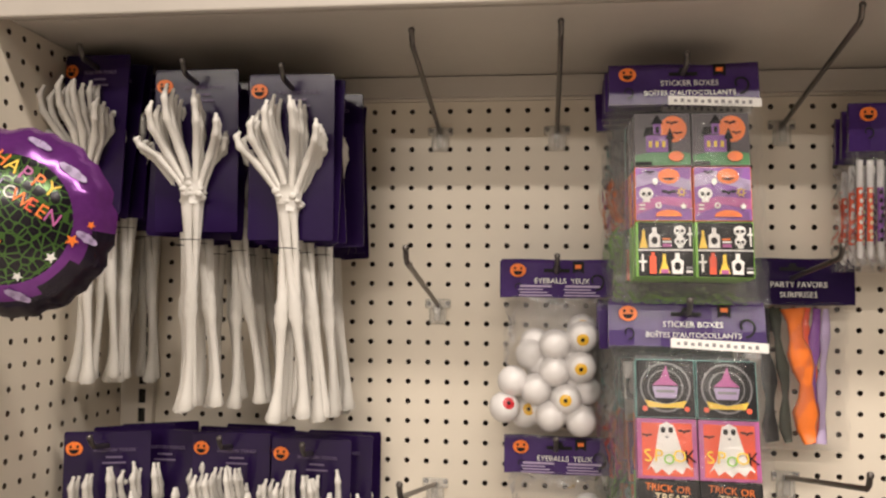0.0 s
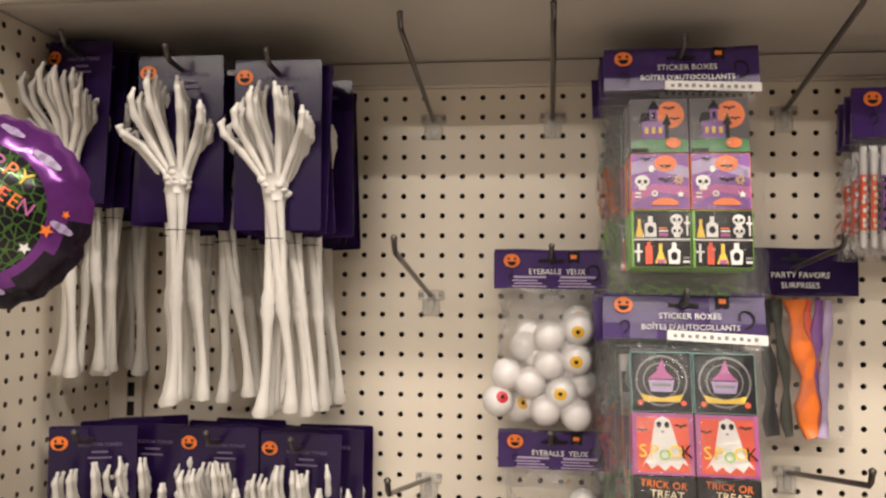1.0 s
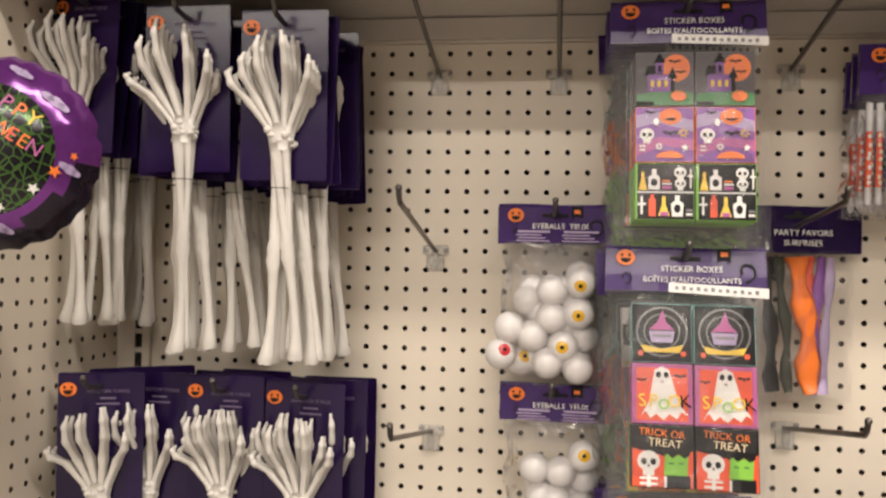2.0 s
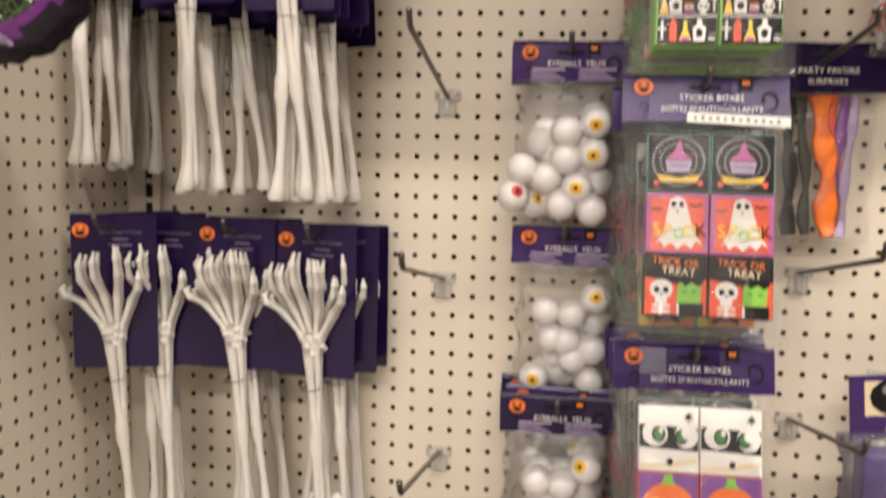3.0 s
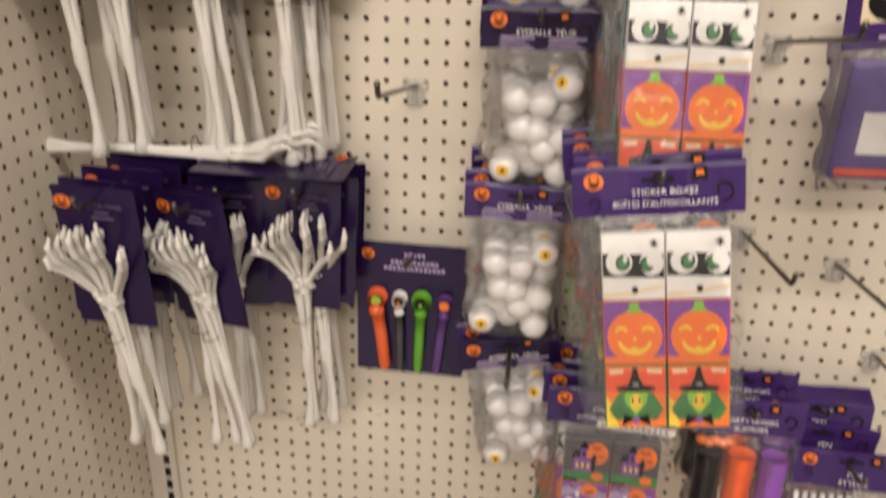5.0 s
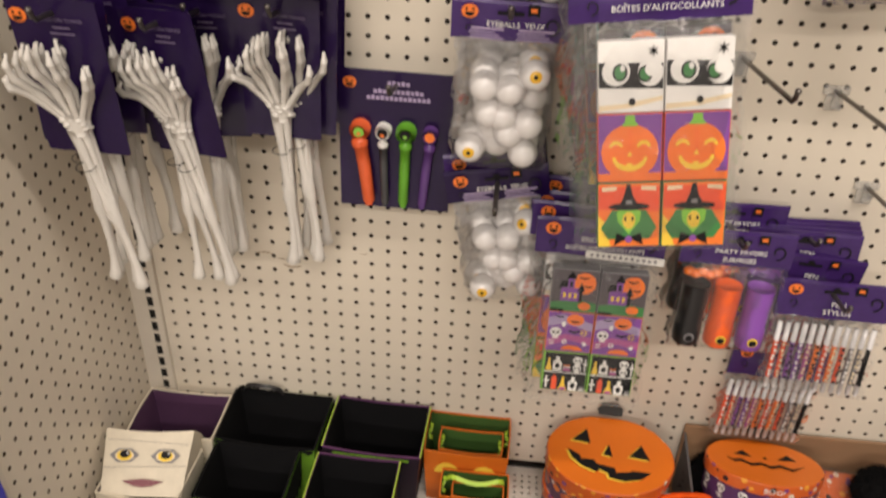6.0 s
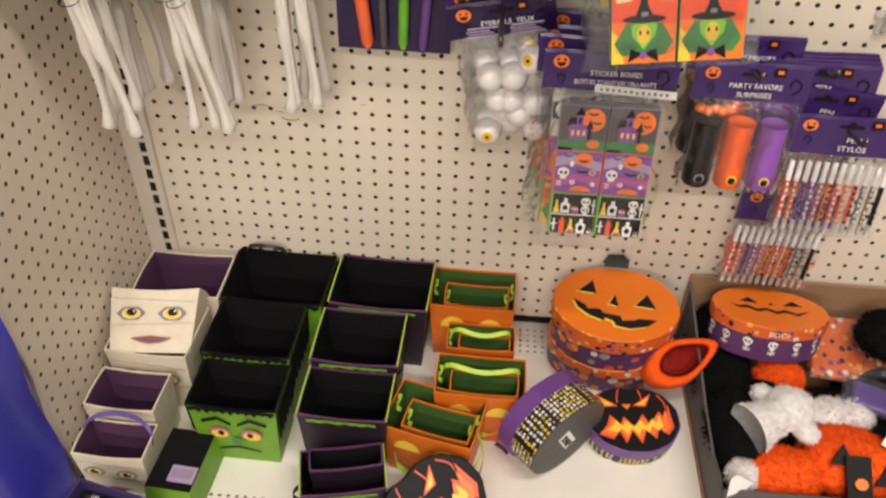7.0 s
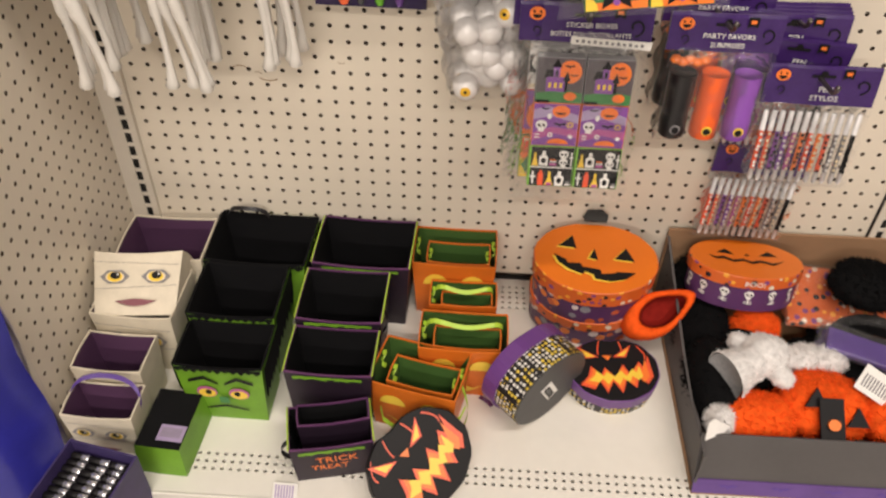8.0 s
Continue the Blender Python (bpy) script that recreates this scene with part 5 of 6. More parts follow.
def medley(name, base, colours, scale, thresh=0.36):
    """Printed paper with scattered round motifs in several colours."""
    m = bpy.data.materials.new(name)
    m.use_nodes = True
    nt = m.node_tree
    vo = nt.nodes.new("ShaderNodeTexVoronoi")
    vo.inputs["Scale"].default_value = scale
    tc = nt.nodes.new("ShaderNodeTexCoord")
    nt.links.new(tc.outputs["Object"], vo.inputs["Vector"])
    lt = nt.nodes.new("ShaderNodeMath")
    lt.operation, lt.inputs[1].default_value = "LESS_THAN", thresh
    nt.links.new(vo.outputs["Distance"], lt.inputs[0])
    cr = nt.nodes.new("ShaderNodeValToRGB")
    cr.color_ramp.interpolation = "CONSTANT"
    for i, c in enumerate(colours):
        e = cr.color_ramp.elements[i] if i < 2 else cr.color_ramp.elements.new(i / len(colours))
        e.position, e.color = i / len(colours), (*c, 1)
    sep = nt.nodes.new("ShaderNodeSeparateColor")
    nt.links.new(vo.outputs["Color"], sep.inputs[0])
    nt.links.new(sep.outputs[0], cr.inputs[0])
    mx = nt.nodes.new("ShaderNodeMix")
    mx.data_type = "RGBA"
    mx.inputs[6].default_value = (*base, 1)
    nt.links.new(lt.outputs[0], mx.inputs[0])
    nt.links.new(cr.outputs[0], mx.inputs[7])
    nt.links.new(mx.outputs[2], nt.nodes["Principled BSDF"].inputs["Base Color"])
    nt.nodes["Principled BSDF"].inputs["Roughness"].default_value = 0.4
    return m


MED_O = medley("orange_motif_paper", (0.62, 0.12, 0.02), ((0.02, 0.015, 0.02), (0.72, 0.62, 0.5), (0.2, 0.05, 0.2), (0.8, 0.35, 0.04)), 75)
MED_P = medley("plum_motif_paper", (0.085, 0.03, 0.10), ((0.75, 0.2, 0.03), (0.25, 0.25, 0.28), (0.7, 0.62, 0.6), (0.5, 0.1, 0.03)), 48, 0.42)
LIDO = mat("orange_lid_card", (0.74, 0.17, 0.010), 0.4, vary=0.05, scale=20)


def drum(bm, rx, ry, z0, z1, seg=40, mi=0, bevel=0.002, dent=0.0, top_mi=None):
    """An oval drum with a soft top edge; dent pulls the outline in like a pumpkin."""
    rings = []
    for z, k in ((z0, 1.0), (z1 - bevel, 1.0), (z1 - bevel * 0.3, 1 - bevel * 0.35 / rx), (z1, 1 - bevel / rx)):
        ring = []
        for i in range(seg):
            a = 2 * math.pi * i / seg
            r = 1 - dent * (1.6 * math.exp(-((a - math.pi * 0.5) / 0.30) ** 2) + 0.35 * math.cos(a * 6 - 0.3) ** 2)
            ring.append(bm.verts.new((rx * k * r * math.cos(a), ry * k * r * math.sin(a), z)))
        rings.append(ring)
    for a, b in zip(rings, rings[1:]):
        for i in range(seg):
            bm.faces.new((a[i], a[(i + 1) % seg], b[(i + 1) % seg], b[i])).material_index = mi
    bm.faces.new(rings[0][::-1]).material_index = mi
    bm.faces.new(rings[-1]).material_index = mi if top_mi is None else top_mi


def shifted(pts, dx, dz):
    return [(x + dx, z + dz) for x, z in pts]


JACK_CUTS = (
    [(-0.62, 0.26), (-0.32, 0.22), (-0.38, 0.59)],
    [(0.30, -0.03), (0.63, -0.07), (0.50, 0.30)],
    [(-0.12, -0.05), (0.03, -0.09), (-0.02, 0.22)],
    [(-0.69, 0.0), (-0.49, -0.15), (-0.47, -0.24), (-0.27, -0.22), (-0.22, -0.32), (0.06, -0.37), (0.08, -0.49), (0.30, -0.44), (0.32, -0.40), (0.63, -0.40), (0.47, -0.59), (0.21, -0.68), (-0.03, -0.63), (-0.05, -0.52), (-0.18, -0.45), (-0.23, -0.52), (-0.45, -0.41), (-0.62, -0.22)],
)
JACK = [(k, shifted(q, *o)) for q in JACK_CUTS for k, o in (("y", (-0.035, -0.035)), ("k", (0, 0)))]
ZIGJACK = [("k", [(-0.52, 0.18), (-0.2, 0.14), (-0.34, 0.40)]), ("k", [(0.24, 0.14), (0.58, 0.20), (0.44, 0.42)]), ("k", [(-0.03, 0.1), (0.07, 0.1), (0.03, 0.2)]), ("k", [(-0.68, 0.0), (-0.55, -0.10), (-0.42, -0.02), (-0.25, -0.18), (-0.08, -0.08), (0.08, -0.2), (0.25, -0.08), (0.45, -0.2), (0.68, -0.02), (0.45, -0.30), (0.25, -0.19), (0.08, -0.31), (-0.08, -0.18), (-0.25, -0.29), (-0.42, -0.14), (-0.55, -0.2)])]


def fiery():
    s = [("k", oval(0, -0.02, 0.9, 0.88, 30))]
    for j, x in enumerate((-0.62, -0.22, 0.22, 0.62)):
        rib = [(x * (1 + 0.25 * math.sin(0.4 * k)) - 0.06, 0.93 - abs(x) * 0.35 - 0.085 * k) for k in range(6)]
        s += [("r", rib + [(px + 0.028, pz + 0.012) for px, pz in rib[::-1]])]
    s += [("r", [(-0.79, 0.67), (-0.32, 0.34), (-0.66, 0.28)]), ("y", [(-0.70, 0.58), (-0.40, 0.36), (-0.60, 0.33)]), ("r", [(0.0, 0.34), (0.44, 0.74), (0.30, 0.34)]), ("y", [(0.09, 0.38), (0.38, 0.63), (0.26, 0.38)]), ("o", [(-0.24, 0.38), (-0.03, 0.38), (-0.12, 0.22)])]
    mouth = [(-0.79, -0.55), (-0.60, -0.28), (-0.52, 0.05), (-0.32, -0.30), (-0.22, 0.0), (0.0, -0.30), (0.20, 0.10), (0.36, -0.26), (0.56, 0.20), (0.68, -0.03), (0.78, 0.42), (0.85, -0.26), (0.70, -0.50), (0.54, -0.22), (0.44, -0.62), (0.24, -0.38), (0.12, -0.78), (-0.06, -0.42), (-0.21, -0.78), (-0.36, -0.42), (-0.48, -0.68)]
    mid = [(x * 0.9, z * 0.78 - 0.06) for x, z in mouth]
    core = [(x * 0.74 - 0.02, z * 0.5 - 0.14) for x, z in mouth]
    return s + [("r", mouth), ("o", mid), ("y", core)]


def round_box(label, m, rx, ry, tiers, lid_h, art, stem=True, dent=0.0, lid=LIDO, rim=MED_O, base_label=False):
    t = thing("gift_box", label, "gift box", m, "round gift boxes")
    z = 0.0
    for k, (h, material) in enumerate(tiers):
        bm = bmesh.new()
        drum(bm, rx * (0.955 - 0.0 * k), ry * (0.955 - 0.0 * k), z, z + h, dent=dent)
        part("body", bm, material, t)
        z += h
        if k < len(tiers) - 1:
            bm = bmesh.new()
            drum(bm, rx * 0.99, ry * 0.99, z - 0.02, z + 0.002, dent=dent)
            part("rim", bm, rim, t)
            z += 0.002
    bm = bmesh.new()
    drum(bm, rx, ry, z - 0.012, z + lid_h - 0.012, mi=1, top_mi=0, dent=dent)
    top = part("lid", bm, [lid, rim], t)
    bm = bmesh.new()
    draw(bm, art, 0, 0, rx * 0.97, ry * 0.97, 0, 0.0003, Matrix.Translation((0, 0, z + lid_h - 0.0118)) @ FLAT)
    part("face_print", bm, ART, top)
    if stem:
        bm = bmesh.new()
        plate(bm, [(-0.019, 0), (0.019, 0), (0.021, 0.012), (0.010, 0.021), (-0.014, 0.019), (-0.018, 0.012)], 0, 0.008, 0, Matrix.Translation((0, ry * 0.97, z + lid_h - 0.008)) @ Matrix.Rotation(radians(-60), 4, "X"))
        part("stem", bm, mat("brown_black_card", (0.009, 0.007, 0.006), 0.6), top)
    if base_label:
        bm = bmesh.new()
        drum(bm, rx * 0.93, ry * 0.93, -0.0025, -0.0003, bevel=0.0005)
        base = part("base", bm, mat("grey_board", (0.075, 0.072, 0.072), 0.55, vary=0.1), t)
        bm = bmesh.new()
        mm = Matrix.Translation((0.004, 0, -0.0027)) @ pose(0, 0, 0, 90, 0, 62)
        plate(bm, rect(-0.024, -0.011, 0.024, 0.011), 0, 0.0003, ARTKEY["w"], mm)
        for k in range(14):
            plate(bm, rect(-0.02 + 0.0028 * k, -0.004, -0.0186 + 0.0028 * k, 0.008), -0.0005, 0.0002, ARTKEY["k"], mm)
        part("price_label", bm, ART, base, "white barcode label")
    return t


LACE = mat("violet_glitter_rim", (0.14, 0.05, 0.22), 0.35)
round_box("tall stacked orange pumpkin-face gift boxes", pose(0.4225, -0.077, ZD + 0.009, 7, 0, -2), 0.102, 0.073, ((0.066, MED_P), (0.066, MED_P)), 0.036, JACK, dent=0.03)
round_box("black pumpkin-shaped gift box with a fiery grin", pose(0.452, -0.228, ZD + 0.007, 8, 0, 3), 0.073, 0.057, ((0.038, DOTS),), 0.024, fiery(), False, 0.06, BLACK, LACE)
round_box("black pumpkin-shaped gift box with a fiery grin tipped forward", pose(0.152, -0.402, ZD + 0.034, 30, 4, 16) @ pose(0, 0, 0, 0, 0, 36), 0.080, 0.067, ((0.030, DOTS),), 0.026, fiery(), False, 0.07, BLACK, BLACK)
# its axis lies almost level and points away from the aisle
axis = Vector((-0.68, 0.72, 0.06)).normalized()
over = (Vector((0, 0, 1)) - axis * axis.z).normalized()
side = over.cross(axis)
lying_pose = Matrix.Translation((0.347, -0.292, ZD + 0.077)) @ Matrix((side, over, axis)).transposed().to_4x4()
round_box("dotted round gift box lying on its side, grey base showing", lying_pose, 0.078, 0.076, ((0.052, DOTS),), 0.026, [("k", oval(0, 0, 0.9, 0.9, 20))], False, 0.03, BLACK, LACE, True)

# ---- carton of plush toys ----
CARTON = mat("grey_carton", (0.085, 0.078, 0.078), 0.55, vary=0.12, scale=12, bump=0.1)
KRAFT = mat("brown_corrugated_card", (0.30, 0.175, 0.095), 0.7, vary=0.1, scale=10, bump=0.15, bump_scale=90)
PURCARD = mat("purple_carton_print", (0.12, 0.06, 0.24), 0.5, vary=0.15, scale=20)
t = thing("display_carton", "grey and purple display carton full of plush toys", "carton", pose(0.553, -0.408, ZD, 0, 0, 0))
W, D = 0.40, 0.396
bm = bmesh.new()
box(bm, 0, W, 0, D, 0, 0.004)
part("base", bm, KRAFT, t)
bm = bmesh.new()
box(bm, 0, W, 0, 0.004, 0.004, 0.112, mi=0, bevel=0.001)
front = part("front_panel", bm, CARTON, t)
front.matrix_local = pose(0, 0, 0.002, -16, 0, 0)
bm = bmesh.new()
box(bm, 0.0, W, -0.0025, -0.0003, 0.004, 0.030)
for k in range(5):
    plate(bm, bat(0.05 + 0.075 * k, 0.018, 0.014), -0.0026, 0.0004, 1)
part("purple_band", bm, [PURCARD, VIOLET], front, "purple printed band")
bm = bmesh.new()
plate(bm, [(0.004, 0), (0.20, 0), (0.396, 0), (0.396, 0.15), (0.30, 0.125), (0.18, 0.098), (0.10, 0.088), (0.06, 0.098), (0.02, 0.095), (0.004, 0.095)], 0, 0.004, 0, Matrix.Rotation(radians(90), 4, "Z"))
part("side_panel", bm, CARTON, t)
bm = bmesh.new()
box(bm, W - 0.004, W, 0.004, D, 0.004, 0.16)
part("side_panel", bm, CARTON, t)
bm = bmesh.new()
box(bm, 0, W, D - 0.005, D, 0.004, 0.165, bevel=0.001)
part("back_panel", bm, KRAFT, t, "brown cardboard back panel")
bm = bmesh.new()
plate(bm, [(-0.012, -0.008), (0.022, -0.004), (0.03, 0.004), (0.005, 0.022), (-0.006, 0.018)], 0, 0.0008, 0, pose(0.012, -0.001, 0.115, -12, 0, 25))
part("torn_corner", bm, WHITE, front, "torn white paper corner")


def plush_mat(name, rgb):
    return mat(name, rgb, 0.9, vary=0.25, scale=90, spec=0.1)


PL_W, PL_O, PL_K = plush_mat("white_plush", (0.72, 0.70, 0.69)), plush_mat("orange_plush", (0.82, 0.10, 0.012)), plush_mat("black_plush", (0.004, 0.004, 0.0045))


def fuzz(bm, n, length, rng, mi=0):
    """Short tufts standing on the faces of a soft toy."""
    faces = [f for f in bm.faces]
    areas = [f.calc_area() for f in faces]
    for f in rng.choices(faces, areas, k=n):
        a, b, c = [v.co for v in f.verts][:3]
        u, v = rng.random(), rng.random()
        if u + v > 1:
            u, v = 1 - u, 1 - v
        p = a + (b - a) * u + (c - a) * v
        d = (f.normal + Vector((rng.uniform(-0.8, 0.8), rng.uniform(-0.8, 0.8), rng.uniform(-0.8, 0.8)))).normalized() * length * rng.uniform(0.6, 1.3)
        s = d.orthogonal().normalized() * length * 0.14
        q = [bm.verts.new(x) for x in (p - s, p + s, p + d)]
        bm.faces.new(q).material_index = mi


def soft(bm, c, rx, ry, rz, rng, u=16, v=12, lumps=0.12):
    vs = bmesh.ops.create_uvsphere(bm, u_segments=u, v_segments=v, radius=1)["verts"]
    for w in vs:
        k = 1 + lumps * (noise.noise(w.co * 1.7 + Vector((c[0] * 40, c[1] * 40, 0))))
        w.co = Vector((w.co.x * rx * k + c[0], w.co.y * ry * k + c[1], w.co.z * rz * k + c[2]))


def plush(label, blobs, material, seed, n=2600, length=0.006, features=()):
    rng = random.Random(seed)
    t = thing("plush_toy", label, "plush toy", pose(*blobs[0][:3]), "plush toys in the carton")
    o = Vector(blobs[0][:3])
    bm = bmesh.new()
    for x, y, z, rx, ry, rz in blobs:
        soft(bm, (x - o.x, y - o.y, z - o.z), rx, ry, rz, rng)
    bm.normal_update()
    fuzz(bm, n, length, rng)
    part("body", bm, material, t, smooth=True)
    for nm, m, pts, mm in features:
        bm = bmesh.new()
        plate(bm, pts, 0, 0.004, 0, mm)
        part(nm, bm, m, t)
    return t


plush("heap of black plush in the carton", [(0.605, -0.14, 0.235, 0.048, 0.10, 0.05), (0.595, -0.265, 0.255, 0.040, 0.085, 0.055), (0.605, -0.06, 0.25, 0.045, 0.05, 0.06), (0.66, -0.20, 0.23, 0.05, 0.06, 0.05)], PL_K, 1, 3600, 0.008)
plush("black plush toy under the pumpkin box", [(0.78, -0.24, 0.225, 0.08, 0.09, 0.045), (0.86, -0.15, 0.23, 0.08, 0.08, 0.05)], PL_K, 12, 2600, 0.008)
plush("fluffy black pompom on a packet", [(0.862, -0.105, 0.325, 0.058, 0.048, 0.034)], PL_K, 2, 2600, 0.007)
plush("orange plush between round boxes", [(0.685, -0.155, 0.26, 0.04, 0.03, 0.034)], PL_O, 3, 1600)
FACEUP = Matrix.Rotation(radians(-52), 4, "X")
tri = [(-0.016, -0.012), (0.016, -0.012), (0.003, 0.016)]
plush("fluffy orange pumpkin plush with black eyes", [(0.750, -0.300, 0.258, 0.070, 0.055, 0.052)], PL_O, 4, 3400, 0.006,
      [("eye", BLACK, tri, Matrix.Translation((0.028, -0.040, 0.034)) @ FACEUP), ("eye", BLACK, tri, Matrix.Translation((-0.030, -0.020, 0.050)) @ FACEUP), ("tag", BLACK, rect(-0.017, -0.03, 0.017, 0.03), Matrix.Translation((-0.012, -0.048, 0.040)) @ FACEUP), ("tag_mark", ORANGE, oval(0, -0.005, 0.009, 0.008, 10), Matrix.Translation((-0.012, -0.053, 0.044)) @ FACEUP)])
plush("fluffy orange plush at the front of the carton", [(0.645, -0.328, 0.262, 0.062, 0.038, 0.040)], PL_O, 5, 2600)
plush("orange plush at the carton end", [(0.845, -0.318, 0.262, 0.045, 0.045, 0.045)], PL_O, 6, 2000)
plush("white plush in the torn carton corner", [(0.588, -0.342, 0.272, 0.020, 0.022, 0.026)], PL_W, 7, 900)
plush("pale grey plush beside a packet", [(0.755, -0.225, 0.275, 0.055, 0.025, 0.02)], PL_W, 13, 1600)
# ghost: round head, two stubby arms and a flared skirt, lying down
t = thing("plush_toy", "white ghost plush lying on its side, grey lining showing", "plush toy", Matrix.Translation((0.632, -0.272, 0.312)) @ Matrix.Rotation(radians(30), 4, "Z") @ Matrix.Scale(0.88, 4), "plush toys in the carton")
rng = random.Random(21)
bm = bmesh.new()
soft(bm, (0.040, 0.0, 0.008), 0.040, 0.038, 0.036, rng)
soft(bm, (0.036, -0.042, 0.002), 0.018, 0.022, 0.017, rng)
soft(bm, (0.026, 0.042, 0.0), 0.018, 0.022, 0.017, rng)
tube(bm, [(0.05, 0, 0.004), (0.02, 0, 0.002), (-0.01, 0, 0), (-0.035, 0, -0.002), (-0.044, 0, -0.003)], [0.030, 0.033, 0.038, 0.048, 0.050], 22, caps=False, squash=0.8)
bm.normal_update()
fuzz(bm, 3600, 0.005, rng)
part("body", bm, PL_W, t, smooth=True)
bm = bmesh.new()
tube(bm, [(-0.046, 0, -0.003), (-0.034, 0, -0.003), (0.0, 0, 0)], [0.047, 0.040, 0.012], 22, squash=0.8)
part("lining", bm, mat("grey_fleece", (0.30, 0.30, 0.31), 0.9, vary=0.2, scale=120), t, "grey fleece lining", smooth=True)
# packet, price tag
t = thing("costume_packet", "orange printed packet with clear window in the carton", "packet", pose(0.845, -0.10, 0.275, 14, 0, -6))
bm = bmesh.new()
box(bm, -0.10, 0.10, -0.055, 0.055, -0.008, 0.008, bevel=0.003)
pb = part("packet", bm, MED_O, t)
bm = bmesh.new()
pillow(bm, 0.21, -0.06, 0.06, 0.03, random.Random(77))
ob = part("bag", bm, FILM, t, "clear plastic bag", smooth=True)
ob.matrix_local = pose(0, 0, 0.006, -90, 0, 0)
t = thing("costume_packet", "violet plastic packet lying on the plush toys", "packet", pose(0.845, -0.215, 0.285, 10, 6, -18))
bm = bmesh.new()
box(bm, -0.07, 0.08, -0.02, 0.02, -0.006, 0.006, bevel=0.003)
part("packet", bm, VIOLET, t)
bm = bmesh.new()
pillow(bm, 0.17, -0.03, 0.03, 0.022, random.Random(78))
part("bag", bm, FILM, t, "clear plastic bag", smooth=True).matrix_local = pose(0, 0, 0.004, -90, 0, 0)
bm = bmesh.new()
plate(bm, rect(-0.03, -0.02, 0.03, 0.02), 0, 0.0006, ARTKEY["w"])
for k in range(10):
    plate(bm, rect(-0.024 + 0.005 * k, -0.012, -0.0215 + 0.005 * k, 0.008), -0.0008, 0.0002, ARTKEY["a"])
tagged(part("price_tag", bm, ART), "white paper care tag on a plush toy", "tag").matrix_basis = pose(0.812, -0.30, 0.318, -50, 25, -20)
round_box("orange zigzag-mouth pumpkin gift box resting on the plush", pose(0.663, -0.099, 0.287, -12, 0, -4), 0.091, 0.060, ((0.058, mat("plum_box_paper", (0.10, 0.035, 0.12), 0.4, vary=0.1)),), 0.022, ZIGJACK, dent=0.03)
for k in range(7):
    a = radians(-165 + 25 * k)
    bm = bmesh.new()
    draw(bm, skull(0, 0, 0.0075) + [("w", rect(-0.006, -0.018, 0.006, -0.0165)), ("w", rect(-0.006, -0.0145, 0.006, -0.013)), ("w", rect(-0.001, -0.019, 0.001, -0.008))], 0, 0, 1, 1, 0, 0.0002)
    ob = part("skull_print", bm, ART, bpy.data.objects["gift_box.004"])
    ob.matrix_local = Matrix.Translation((0.0878 * math.cos(a), 0.058 * math.sin(a), 0.034)) @ Matrix.Rotation(a + math.pi / 2, 4, "Z")
write("BOO!", 0.013, WHITE, bpy.data.objects["gift_box.004"], pose(0.004, -0.0615, 0.0565))

# ---- orange plush ring leaning between the boxes ----
long_way = Vector((0.803, 0.156, 0.577))
facing = Vector((-0.20, -0.62, 0.75))
facing = (facing - long_way * facing.dot(long_way)).normalized()
cross_way = facing.cross(long_way)
t = thing("plush_mouth", "orange plush pouch with a pointed rim and dark hollow", "plush toy", Matrix.Translation((0.523, -0.158, 0.290)) @ Matrix((long_way, cross_way, facing)).transposed().to_4x4())


def pouch(bm, rows, n=30):
    """Rings (scale, depth, shift) of a pointed oval joined into a skin."""
    rings = []
    for k, dep, dx in rows:
        rings.append([bm.verts.new((0.056 * k * math.cos(a) * (1 + 0.22 * max(0, math.cos(a)) ** 3) + dx, 0.034 * k * math.sin(a) * (1 - 0.25 * max(0, math.cos(a))), dep)) for a in (2 * math.pi * i / n for i in range(n))])
    for p, q in zip(rings, rings[1:]):
        for i in range(n):
            bm.faces.new((p[i], p[(i + 1) % n], q[(i + 1) % n], q[i]))
    bm.faces.new(rings[-1])


bm = bmesh.new()
pouch(bm, ((0.66, -0.010, 0.004), (0.74, 0.002, 0.003), (0.90, 0.004, 0.0), (1.02, -0.006, -0.003), (1.06, -0.022, -0.010), (0.95, -0.040, -0.020), (0.6, -0.056, -0.028), (0.25, -0.062, -0.032)))
bm.normal_update()
fuzz(bm, 2600, 0.0045, random.Random(5))
part("pouch", bm, PL_O, t, smooth=True)
bm = bmesh.new()
pouch(bm, ((0.67, -0.004, 0.004), (0.66, -0.012, 0.004), (0.55, -0.026, 0.0), (0.3, -0.032, -0.004)))
part("hollow", bm, plush_mat("dark_red_felt", (0.20, 0.012, 0.008)), t)

# ---- front left: black tubes with painted sheen in a carton, blue foil, balloon ----
t = thing("tube_carton", "dark violet carton of black tubes with painted silver sheen", "carton", pose(-0.281, -0.528, 0.0, 0, 0, -12) @ Matrix.Diagonal((0.85, 1, 1, 1)))
bm = bmesh.new()
for x0, x1, y0, y1 in ((-0.06, 0.06, -0.075, -0.072), (-0.06, 0.06, 0.072, 0.075), (-0.06, -0.057, -0.072, 0.072), (0.057, 0.06, -0.072, 0.072)):
    box(bm, x0, x1, y0, y1, 0.0, 0.285)
box(bm, -0.057, 0.057, -0.072, 0.072, 0, 0.258)
part("tray", bm, mat("dark_violet_card", (0.05, 0.035, 0.12), 0.45, vary=0.2), t)
SHEEN_BAND = mat("silver_sheen_band", (0.60, 0.60, 0.63), 0.22, metal=0.75, vary=0.1)
